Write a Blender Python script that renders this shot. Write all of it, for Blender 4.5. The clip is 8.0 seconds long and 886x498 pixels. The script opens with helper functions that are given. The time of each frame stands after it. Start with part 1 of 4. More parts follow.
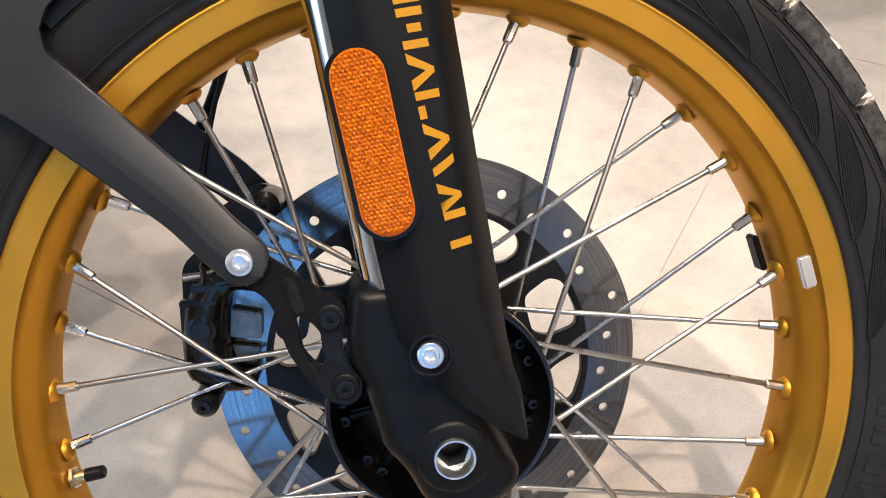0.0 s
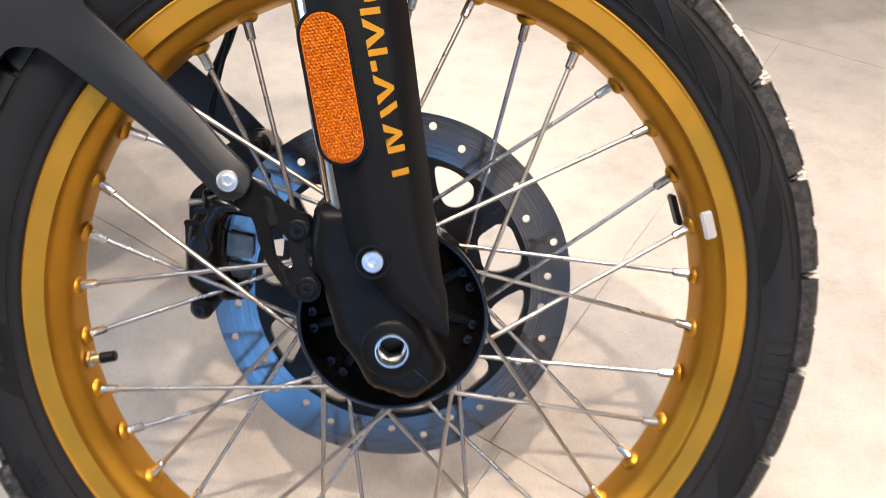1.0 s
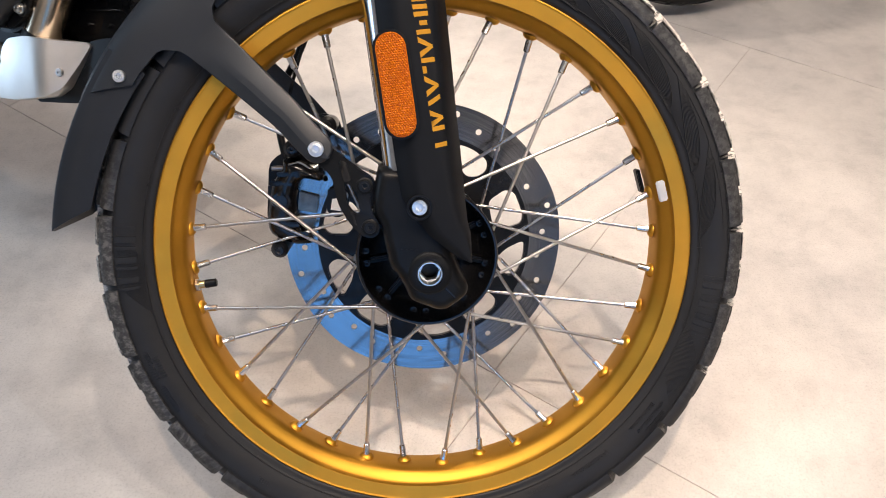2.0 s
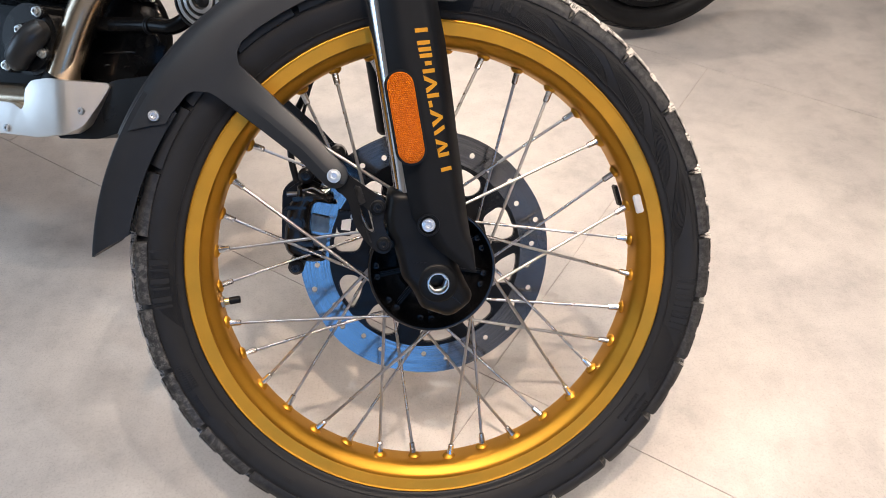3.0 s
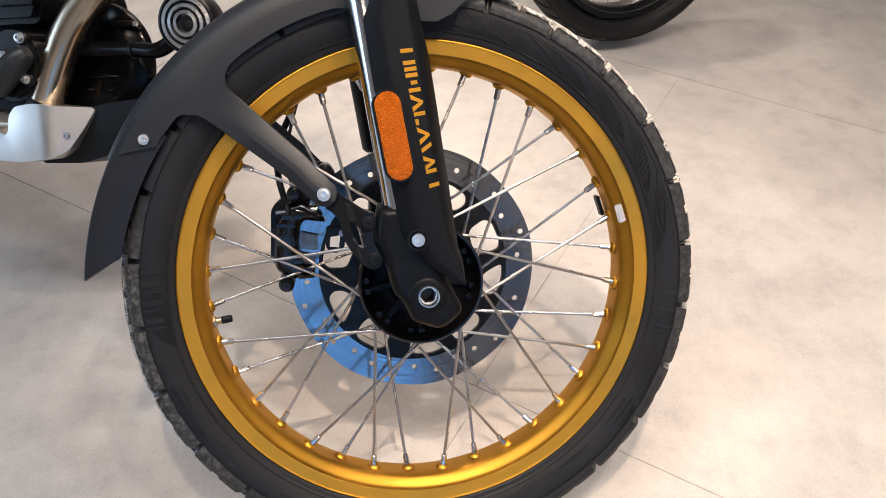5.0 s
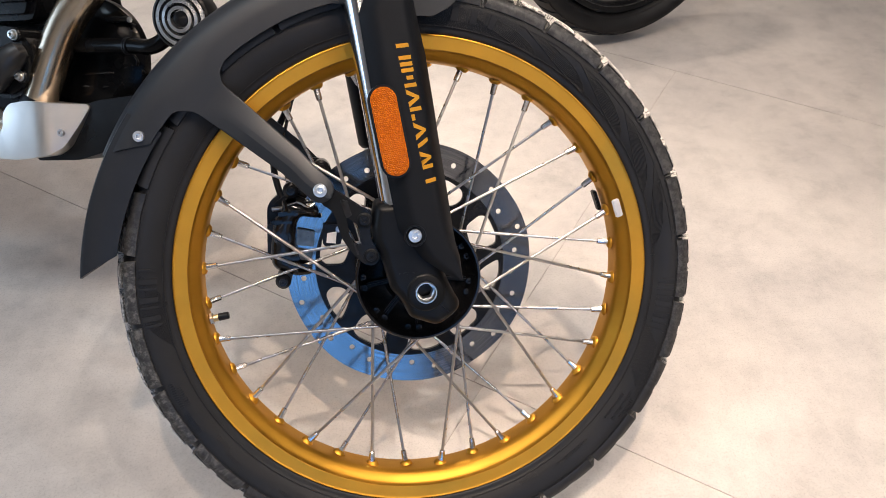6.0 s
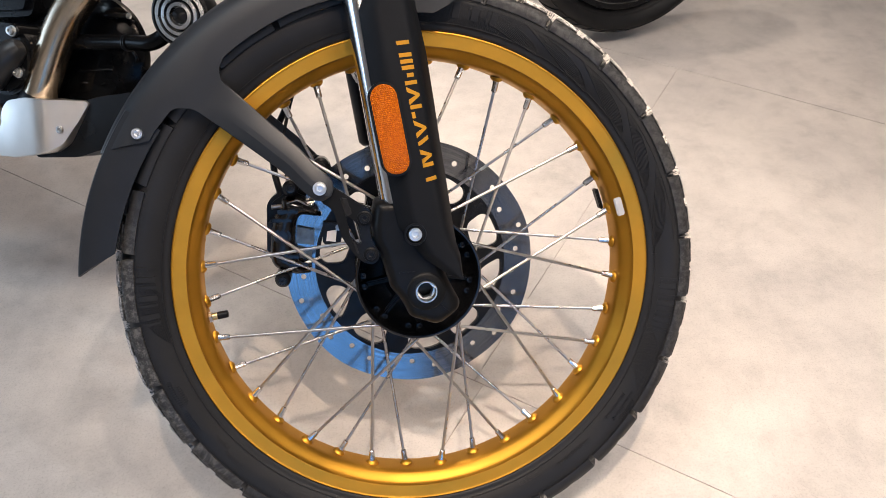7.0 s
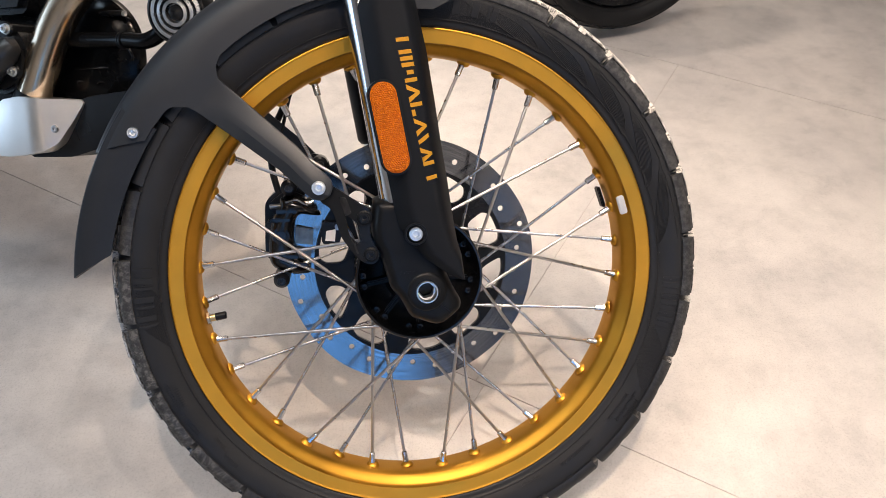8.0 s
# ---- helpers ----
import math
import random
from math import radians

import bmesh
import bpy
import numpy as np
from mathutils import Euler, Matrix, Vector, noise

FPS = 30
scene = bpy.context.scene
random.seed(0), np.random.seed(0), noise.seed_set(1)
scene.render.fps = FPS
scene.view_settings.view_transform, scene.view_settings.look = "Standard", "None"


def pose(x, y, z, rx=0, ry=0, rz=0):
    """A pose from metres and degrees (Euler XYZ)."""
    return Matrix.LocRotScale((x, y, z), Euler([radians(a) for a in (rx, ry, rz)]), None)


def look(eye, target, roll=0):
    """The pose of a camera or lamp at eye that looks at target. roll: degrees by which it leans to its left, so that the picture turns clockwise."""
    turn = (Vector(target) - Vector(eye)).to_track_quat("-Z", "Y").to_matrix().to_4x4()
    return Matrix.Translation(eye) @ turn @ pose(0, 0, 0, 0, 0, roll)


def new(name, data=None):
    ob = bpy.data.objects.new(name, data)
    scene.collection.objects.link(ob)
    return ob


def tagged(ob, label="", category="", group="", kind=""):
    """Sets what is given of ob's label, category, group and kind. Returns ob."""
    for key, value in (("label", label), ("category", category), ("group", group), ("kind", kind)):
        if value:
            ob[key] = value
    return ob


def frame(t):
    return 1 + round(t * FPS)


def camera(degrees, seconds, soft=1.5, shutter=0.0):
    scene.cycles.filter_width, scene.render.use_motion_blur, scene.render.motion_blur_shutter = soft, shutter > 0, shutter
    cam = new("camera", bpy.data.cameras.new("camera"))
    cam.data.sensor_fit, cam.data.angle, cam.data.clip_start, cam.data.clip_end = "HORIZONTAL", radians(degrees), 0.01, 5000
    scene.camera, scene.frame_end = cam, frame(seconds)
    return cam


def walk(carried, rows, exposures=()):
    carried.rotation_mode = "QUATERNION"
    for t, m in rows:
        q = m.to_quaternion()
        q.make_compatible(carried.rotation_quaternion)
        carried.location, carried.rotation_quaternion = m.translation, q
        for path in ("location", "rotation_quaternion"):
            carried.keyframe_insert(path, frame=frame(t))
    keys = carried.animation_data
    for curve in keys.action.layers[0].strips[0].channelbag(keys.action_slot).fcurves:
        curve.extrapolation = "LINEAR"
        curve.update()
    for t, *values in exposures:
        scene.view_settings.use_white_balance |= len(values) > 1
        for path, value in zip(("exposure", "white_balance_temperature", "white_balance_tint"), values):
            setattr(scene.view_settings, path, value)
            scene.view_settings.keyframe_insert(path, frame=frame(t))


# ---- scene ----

# ---------------------------------------------------------------- frames of reference
# The front wheel leans away and is steered: its own frame has x ahead, y away along the axle, z up in the wheel's plane.
LEAN_X, LEAN_Y = radians(32), radians(-3)
up = Vector((math.sin(LEAN_Y) * math.cos(LEAN_X), -math.sin(LEAN_X), math.cos(LEAN_X) * math.cos(LEAN_Y)))
side = Vector((0, 1, 0)).cross(up).normalized()
deep = up.cross(side)
HUB_Z = 0.3015
WHEEL = Matrix.Translation((0, 0, HUB_Z)) @ Matrix((side, deep, up)).to_4x4()

# ---------------------------------------------------------------- camera
cam = camera(59.0, 8.0, soft=0.5, shutter=0.4)
PATH = [
    (0, (-0.042, -0.505, 0.193), (0.146, 1.451, -0.183), -1.3),
    (0.5, (-0.034, -0.527, 0.197), (0.146, 1.427, -0.191), -0.2),
    (1, (0.004, -0.614, 0.177), (0.115, 1.34, -0.233), 1.7),
    (1.5, (0.01, -0.75, 0.175), (0.116, 1.203, -0.242), 2.9),
    (1.7, (-0.008, -0.787, 0.176), (0.107, 1.164, -0.249), 3.0),
    (2.8, (-0.075, -0.893, 0.188), (0.121, 1.06, -0.192), 1.6),
    (3, (-0.084, -0.913, 0.19), (0.13, 1.041, -0.181), 1.4),
    (3.5, (-0.095, -0.936, 0.194), (0.146, 1.017, -0.161), 0.9),
    (4, (-0.098, -0.937, 0.194), (0.16, 1.015, -0.152), 0.5),
    (4.5, (-0.1, -0.932, 0.195), (0.169, 1.02, -0.145), 0.3),
    (6, (-0.099, -0.926, 0.196), (0.181, 1.022, -0.158), -0.2),
    (6.5, (-0.097, -0.924, 0.195), (0.183, 1.023, -0.164), -0.2),
    (7, (-0.097, -0.92, 0.197), (0.179, 1.027, -0.165), -0.1),
    (7.5, (-0.099, -0.915, 0.196), (0.177, 1.032, -0.167), -0.1),
    (8, (-0.098, -0.908, 0.197), (0.182, 1.038, -0.171), -0.3),
]
walk(cam, [(t, WHEEL @ look(eye, target, roll)) for t, eye, target, roll in PATH], exposures=((0, 0.48, 6950, 10), (0.5, 0.47, 6850, 10), (1.0, 0.51, 6850, 10), (1.5, 0.34, 6750, 11), (8.0, 0.27, 6780, 11)))

# ---------------------------------------------------------------- light
scene.view_settings.exposure = 0.0
world = bpy.data.worlds.new("world")
scene.world = world
world.use_nodes = True
world.node_tree.nodes["Background"].inputs[0].default_value = (0.75, 0.86, 1.0, 1)
world.node_tree.nodes["Background"].inputs[1].default_value = 0.08


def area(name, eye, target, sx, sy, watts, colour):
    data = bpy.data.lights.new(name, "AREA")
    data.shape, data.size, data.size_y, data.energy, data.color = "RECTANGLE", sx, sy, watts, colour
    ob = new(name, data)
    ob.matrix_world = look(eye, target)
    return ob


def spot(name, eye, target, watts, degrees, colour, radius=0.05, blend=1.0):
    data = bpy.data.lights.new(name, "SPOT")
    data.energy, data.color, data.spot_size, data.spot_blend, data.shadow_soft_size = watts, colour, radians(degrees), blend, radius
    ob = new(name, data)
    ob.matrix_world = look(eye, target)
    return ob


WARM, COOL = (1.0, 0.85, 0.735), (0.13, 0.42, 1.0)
area("window_light", (-0.365, -3.95, 1.56), (-0.365, 0, 1.56), 1.52, 1.64, 17.8, COOL)
# light of the made-up narrow window, which tints the disc's right side
area("window_light", (1.08, -3.95, 1.56), (1.08, 0, 1.56), 0.28, 1.64, 0.6, COOL)
area("window_light", (-5.9, 0.7, 1.15), (0, 0.7, 1.15), 3.2, 1.9, 68, (0.48, 0.70, 1.0))
# unseen area lamps, added as soft fill for the floor and walls
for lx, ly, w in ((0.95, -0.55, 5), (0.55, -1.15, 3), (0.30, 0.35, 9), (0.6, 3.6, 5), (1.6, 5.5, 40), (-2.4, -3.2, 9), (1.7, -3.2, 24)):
    area("added_fill", (lx, ly, 2.8), (lx, ly, 0), 1.5, 0.3, w, WARM)
# added cool fill, unseen, for the floor left of the wheel
area("added_fill", (-1.2, -0.3, 2.8), (-1.2, -0.3, 0), 1.5, 0.3, 15, (0.70, 0.85, 1.0))
# spots out of view, placed by the shadows they cast on the floor
spot("unseen_spot", (1.8, -1.0, 3.1), (-0.25, 0.20, 0), 66, 70, (0.86, 0.93, 1.0), 0.03)
spot("unseen_spot", (-0.05, -0.75, 3.1), (0.50, 0.22, 0), 204, 42, (1.0, 0.785, 0.62), 0.032)
spot("unseen_spot", (0.60, -0.55, 3.1), (0.33, 0.20, 0), 102, 42, (1.0, 0.90, 0.82), 0.03)
# fill spots with no known source, added to brighten the floor and rim
spot("unseen_spot", (-1.15, -0.80, 3.1), (0.10, 0.05, 0), 20, 50, WARM, 0.03)
spot("unseen_spot", (0.25, 3.6, 2.7), (0.20, 0.0, 0.05), 215, 22, WARM, 0.12)
spot("unseen_spot", (0.25, 0.30, 3.1), (0.02, -0.08, 0.15), 50, 28, WARM, 0.12)
# spot out of view, aimed by the far tyre's shadow
spot("unseen_spot", (-0.6, 1.75, 3.1), (0.45, 1.15, 0), 95, 44, WARM, 0.04)
# added fill spots that brighten the floor behind and left of the engine
spot("unseen_spot", (-0.6, 2.2, 3.1), (-0.5, 1.40, 0), 175, 36, WARM, 0.04)
spot("unseen_spot", (-1.9, 0.6, 3.1), (-0.8, 0.2, 0), 14, 70, (0.62, 0.81, 1.0), 0.08)


# ---------------------------------------------------------------- materials
def material(name):
    m = bpy.data.materials.new(name)
    m.use_nodes = True
    n = m.node_tree
    return m, n, n.nodes["Principled BSDF"]


def ramp(n, fac, stops):
    r = n.nodes.new("ShaderNodeValToRGB")
    while len(r.color_ramp.elements) < len(stops):
        r.color_ramp.elements.new(0.5)
    for e, (p, c) in zip(r.color_ramp.elements, stops):
        e.position, e.color = p, (*c, 1) if len(c) == 3 else c
    n.links.new(fac, r.inputs[0])
    return r.outputs[0]


def noise_tex(n, scale, detail=4.0, rough=0.55, coords="Object", stretch=None):
    tc = n.nodes.new("ShaderNodeTexCoord")
    out = tc.outputs[coords]
    if stretch:
        mp = n.nodes.new("ShaderNodeMapping")
        mp.inputs["Scale"].default_value = stretch
        n.links.new(out, mp.inputs[0])
        out = mp.outputs[0]
    t = n.nodes.new("ShaderNodeTexNoise")
    t.inputs["Scale"].default_value, t.inputs["Detail"].default_value, t.inputs["Roughness"].default_value = scale, detail, rough
    n.links.new(out, t.inputs["Vector"])
    return t.outputs[0]


def bump(n, b, height, strength, distance):
    k = n.nodes.new("ShaderNodeBump")
    k.inputs["Strength"].default_value, k.inputs["Distance"].default_value = strength, distance
    n.links.new(height, k.inputs["Height"])
    n.links.new(k.outputs[0], b.inputs["Normal"])


def plain(name, colour, rough, metal=0.0, var=0.15, scale=60.0, grain=0.0, grain_scale=900.0, coat=0.0, rvar=0.08, spec=0.5):
    """A surface with blotchy tone, uneven gloss and a fine grain."""
    m, n, b = material(name)
    f = noise_tex(n, scale)
    lo, hi = [c * (1 - var) for c in colour], [min(1, c * (1 + var)) for c in colour]
    n.links.new(ramp(n, f, [(0.3, lo), (0.7, hi)]), b.inputs["Base Color"])
    f2 = noise_tex(n, scale * 0.35, 6)
    n.links.new(ramp(n, f2, [(0.3, (max(0.02, rough - rvar),) * 3), (0.7, (rough + rvar,) * 3)]), b.inputs["Roughness"])
    b.inputs["Metallic"].default_value = metal
    b.inputs["Specular IOR Level"].default_value = spec
    b.inputs["Coat Weight"].default_value = coat
    b.inputs["Coat Roughness"].default_value = 0.12
    if grain:
        bump(n, b, noise_tex(n, grain_scale, 2), grain, 0.0004)
    return m


M_GOLD = plain("gold_anodised", (0.65, 0.325, 0.042), 0.46, 1.0, 0.05, 30, 0.06, 1500)
M_STEEL = plain("spoke_steel", (0.46, 0.455, 0.45), 0.28, 1.0, 0.04, 40, rvar=0.03)
M_NIPPLE = plain("nipple_plating", (0.64, 0.64, 0.64), 0.22, 1.0, 0.05, 60, rvar=0.04)
M_HEAD = plain("dark_plated_steel", (0.055, 0.052, 0.05), 0.26, 1.0, 0.3, 150)
M_PAD = plain("pad_plate", (0.20, 0.175, 0.15), 0.34, 1.0, 0.35, 90)
M_CHROME = plain("chrome", (0.78, 0.79, 0.81), 0.13, 1.0, 0.03, 20, rvar=0.02)
M_ZINC = plain("zinc_bolt", (0.76, 0.775, 0.775), 0.33, 1.0, 0.08, 200)
M_PLASTIC = plain("grey_plastic", (0.0060, 0.0070, 0.0090), 0.50, 0.0, 0.12, 25, 0.12, 1400, spec=0.12)
M_MUD = plain("mudguard_plastic", (0.0125, 0.0150, 0.0195), 0.43, 0.0, 0.12, 25, 0.12, 1400, spec=0.38)
M_FLAP = plain("flap_plastic", (0.0118, 0.0140, 0.0185), 0.40, 0.0, 0.12, 25, 0.1, 1200, spec=0.30)
M_BLACK = plain("satin_black", (0.0045, 0.0050, 0.0062), 0.34, 0.0, 0.2, 40, 0.05, spec=0.24)
M_GLOSS = plain("gloss_black", (0.005, 0.005, 0.0055), 0.20, 0.0, 0.2, 40, spec=0.35)
M_CAST = plain("cast_black", (0.0042, 0.0048, 0.0058), 0.40, 0.0, 0.2, 60, 0.15, 700, spec=0.16)
M_ALU = plain("brushed_aluminium", (0.70, 0.655, 0.605), 0.36, 1.0, 0.06, 20, 0.05)
M_RING = plain("plated_ring", (0.60, 0.59, 0.58), 0.28, 1.0, 0.1, 60)
M_BRASS = plain("brass", (0.55, 0.42, 0.22), 0.3, 1.0, 0.1, 60)
M_YELLOW = plain("gold_decal", (0.42, 0.20, 0.008), 0.45, 0.0, 0.05, 40, spec=0.3)
M_WHITE = plain("white_label", (0.75, 0.75, 0.74), 0.5, 0.0, 0.05, 40)
M_WEIGHT = plain("wheel_weight", (0.62, 0.63, 0.65), 0.38, 0.8, 0.06, 80)
M_EXHAUST = plain("exhaust_steel", (0.56, 0.45, 0.33), 0.21, 1.0, 0.18, 10)
M_HOSE = plain("hose_rubber", (0.016, 0.016, 0.0165), 0.36, 0.0, 0.15, 40, 0.1, 700, spec=0.5)
M_ENGINE = plain("engine_black", (0.0075, 0.0075, 0.0078), 0.27, 0.0, 0.2, 60, 0.15, 500, spec=0.26)
M_CASE = plain("case_black", (0.0030, 0.0030, 0.0033), 0.20, 0.0, 0.2, 40, 0.04, 500, spec=0.11)
M_NOSE = plain("nose_plastic", (0.0055, 0.0055, 0.006), 0.32, 0.0, 0.15, 30, 0.08, 900, spec=0.22)
M_DUST = plain("packed_dust", (0.13, 0.125, 0.118), 0.85, 0.0, 0.45, 160)
M_WALL = plain("wall_paint", (0.74, 0.715, 0.68), 0.7, 0.0, 0.04, 2)
M_CEIL = plain("ceiling_paint", (0.42, 0.41, 0.40), 0.8, 0.0, 0.04, 2)
M_FARBLACK = plain("far_rubber", (0.008, 0.008, 0.0085), 0.5, 0.0, 0.2, 30, spec=0.25)
M_JOINT = plain("joint_filler", (0.40, 0.36, 0.33), 0.9, 0.0, 0.2, 30)


def floor_material():
    m, n, b = material("polished_concrete")
    geo = n.nodes.new("ShaderNodeNewGeometry")
    def tex(scale, detail, rough):
        t = n.nodes.new("ShaderNodeTexNoise")
        t.inputs["Scale"].default_value, t.inputs["Detail"].default_value, t.inputs["Roughness"].default_value = scale, detail, rough
        n.links.new(geo.outputs["Position"], t.inputs["Vector"])
        return t.outputs[0]
    cloud, patch, fine, blot, speck = tex(1.5, 6, 0.58), tex(6.5, 9, 0.78), tex(300, 5, 0.75), tex(12, 8, 0.70), tex(420, 2, 0.5)
    c1 = ramp(n, cloud, [(0.36, (0.49, 0.465, 0.445)), (0.5, (0.59, 0.555, 0.52)), (0.64, (0.66, 0.62, 0.58))])
    c2 = ramp(n, patch, [(0.36, (0.84, 0.845, 0.85)), (0.46, (0.93, 0.93, 0.935)), (0.58, (1, 1, 1))])
    c3 = ramp(n, fine, [(0.30, (0.55, 0.53, 0.51)), (0.50, (1, 1, 1))])
    mix = n.nodes.new("ShaderNodeMix")
    mix.data_type, mix.blend_type = "RGBA", "MULTIPLY"
    mix.inputs["Factor"].default_value = 1
    n.links.new(c1, mix.inputs["A"]), n.links.new(c2, mix.inputs["B"])
    mix2 = n.nodes.new("ShaderNodeMix")
    mix2.data_type, mix2.blend_type = "RGBA", "MULTIPLY"
    mix2.inputs["Factor"].default_value = 0.5
    n.links.new(mix.outputs["Result"], mix2.inputs["A"]), n.links.new(c3, mix2.inputs["B"])
    out = mix2.outputs["Result"]
    # mottled clouds a hand wide, and dark grains of aggregate
    for c, k in ((ramp(n, blot, [(0.36, (0.74, 0.745, 0.75)), (0.47, (0.92, 0.92, 0.92)), (0.56, (1, 1, 1))]), 0.5), (ramp(n, speck, [(0.24, (0.35, 0.33, 0.31)), (0.32, (1, 1, 1))]), 0.25)):
        m3 = n.nodes.new("ShaderNodeMix")
        m3.data_type, m3.blend_type = "RGBA", "MULTIPLY"
        m3.inputs["Factor"].default_value = k
        n.links.new(out, m3.inputs["A"]), n.links.new(c, m3.inputs["B"])
        out = m3.outputs["Result"]
    n.links.new(out, b.inputs["Base Color"])
    n.links.new(ramp(n, patch, [(0.3, (0.40,) * 3), (0.7, (0.58,) * 3)]), b.inputs["Roughness"])
    bump(n, b, fine, 0.12, 0.0006)
    return m


def rubber_material(name, dusty):
    m, n, b = material(name)
    geo = n.nodes.new("ShaderNodeNewGeometry")
    def tex(scale, detail, rough):
        t = n.nodes.new("ShaderNodeTexNoise")
        t.inputs["Scale"].default_value, t.inputs["Detail"].default_value, t.inputs["Roughness"].default_value = scale, detail, rough
        n.links.new(geo.outputs["Position"], t.inputs["Vector"])
        return t.outputs[0]
    fine, broad = tex(130, 9, 0.80), tex(9, 4, 0.6)
    if dusty:
        scuff = ramp(n, fine, [(0.41, (0.15,) * 3), (0.50, (0.50,) * 3), (0.56, (1, 1, 1))])
        # two dusty stretches of the tread, ahead of the fork and low at the back
        def span(value, lo, hi, to_lo, to_hi):
            fall = n.nodes.new("ShaderNodeMapRange")
            fall.interpolation_type = "SMOOTHSTEP"
            for key, v in (("From Min", lo), ("From Max", hi), ("To Min", to_lo), ("To Max", to_hi)):
                fall.inputs[key].default_value = v
            n.links.new(value, fall.inputs["Value"])
            return fall.outputs[0]

        def maths(kind, one, two):
            k = n.nodes.new("ShaderNodeMath")
            k.operation = kind
            n.links.new(one, k.inputs[0])
            if two:
                n.links.new(two, k.inputs[1])
            return k.outputs[0]

        rel = n.nodes.new("ShaderNodeVectorMath")
        rel.operation = "SUBTRACT"
        rel.inputs[1].default_value = WHEEL.translation
        n.links.new(geo.outputs["Position"], rel.inputs[0])
        dot = n.nodes.new("ShaderNodeVectorMath")
        dot.operation = "DOT_PRODUCT"
        dot.inputs[1].default_value = WHEEL.col[1].xyz
        n.links.new(rel.outputs[0], dot.inputs[0])
        off = maths("ABSOLUTE", dot.outputs["Value"], None)
        near = []
        for deg, reach, y_in, y_out, rest, most in ((62, 0.42, 0.036, 0.0425, 0.15, 1.65), (-108, 0.26, 0.036, 0.0430, 0.26, 1.25)):
            d = n.nodes.new("ShaderNodeVectorMath")
            d.operation = "DISTANCE"
            d.inputs[1].default_value = WHEEL @ Vector((0.335 * math.sin(radians(deg)), 0, 0.335 * math.cos(radians(deg))))
            n.links.new(geo.outputs["Position"], d.inputs[0])
            near.append(maths("MULTIPLY", span(d.outputs["Value"], reach * 0.45, reach, most, 0.06), span(off, y_in, y_out, 1.0, rest)))
        where = maths("MAXIMUM", near[0], near[1])
        amount = n.nodes.new("ShaderNodeMath")
        amount.operation = "MULTIPLY"
        n.links.new(scuff, amount.inputs[0]), n.links.new(where, amount.inputs[1])
        n.links.new(ramp(n, amount.outputs[0], [(0.04, (0.0105, 0.0110, 0.0124)), (0.25, (0.055, 0.054, 0.053)), (0.55, (0.24, 0.23, 0.215)), (0.80, (0.66, 0.625, 0.585))]), b.inputs["Base Color"])
    else:
        n.links.new(ramp(n, broad, [(0.3, (0.0100, 0.0105, 0.0120)), (0.7, (0.0165, 0.0170, 0.0188))]), b.inputs["Base Color"])
    n.links.new(ramp(n, tex(14, 5, 0.5), [(0.3, (0.38,) * 3), (0.7, (0.58,) * 3)]), b.inputs["Roughness"])
    b.inputs["Specular IOR Level"].default_value = 0.40 if dusty else 0.26
    bump(n, b, tex(500, 3, 0.6), 0.15, 0.0005)
    return m


def disc_material():
    m, n, b = material("brushed_disc")
    tc = n.nodes.new("ShaderNodeTexCoord")
    sep = n.nodes.new("ShaderNodeSeparateXYZ")
    n.links.new(tc.outputs["Object"], sep.inputs[0])
    vm = n.nodes.new("ShaderNodeVectorMath")
    vm.operation = "LENGTH"
    com = n.nodes.new("ShaderNodeCombineXYZ")
    n.links.new(sep.outputs[0], com.inputs[0]), n.links.new(sep.outputs[2], com.inputs[2])
    n.links.new(com.outputs[0], vm.inputs[0])
    t = n.nodes.new("ShaderNodeTexNoise")
    t.noise_dimensions = "1D"
    t.inputs["Scale"].default_value, t.inputs["Detail"].default_value = 900, 4
    n.links.new(vm.outputs["Value"], t.inputs["W"])
    turn = n.nodes.new("ShaderNodeMath")
    turn.operation = "ARCTAN2"
    n.links.new(sep.outputs[0], turn.inputs[0]), n.links.new(sep.outputs[2], turn.inputs[1])
    polar_ = n.nodes.new("ShaderNodeCombineXYZ")
    far = n.nodes.new("ShaderNodeMath")
    far.operation = "MULTIPLY"
    far.inputs[1].default_value = 420
    n.links.new(vm.outputs["Value"], far.inputs[0])
    n.links.new(turn.outputs[0], polar_.inputs[0]), n.links.new(far.outputs[0], polar_.inputs[1])
    streak = n.nodes.new("ShaderNodeTexNoise")
    streak.inputs["Scale"].default_value, streak.inputs["Detail"].default_value = 1.6, 6
    n.links.new(polar_.outputs[0], streak.inputs["Vector"])
    n.links.new(ramp(n, streak.outputs[0], [(0.32, (0.158, 0.160, 0.166)), (0.68, (0.285, 0.286, 0.290))]), b.inputs["Base Color"])
    n.links.new(ramp(n, streak.outputs[0], [(0.3, (0.20,) * 3), (0.7, (0.10,) * 3)]), b.inputs["Roughness"])
    b.inputs["Metallic"].default_value = 1
    bump(n, b, t.outputs[0], 0.03, 0.0003)
    return m


def reflector_material():
    m, n, b = material("amber_reflector")
    geo = n.nodes.new("ShaderNodeNewGeometry")
    n.links.new(ramp(n, geo.outputs["Random Per Island"], [(0.0, (0.27, 0.047, 0.0004)), (0.5, (0.39, 0.082, 0.0006)), (1.0, (0.58, 0.150, 0.001))]), b.inputs["Base Color"])
    b.inputs["Roughness"].default_value = 0.35
    b.inputs["Specular IOR Level"].default_value = 0.16
    b.inputs["Coat Weight"].default_value = 0.03
    b.inputs["Coat Roughness"].default_value = 0.12
    return m


M_FLOOR, M_TYRE, M_TREAD = floor_material(), rubber_material("tyre_rubber", False), rubber_material("tread_rubber", True)
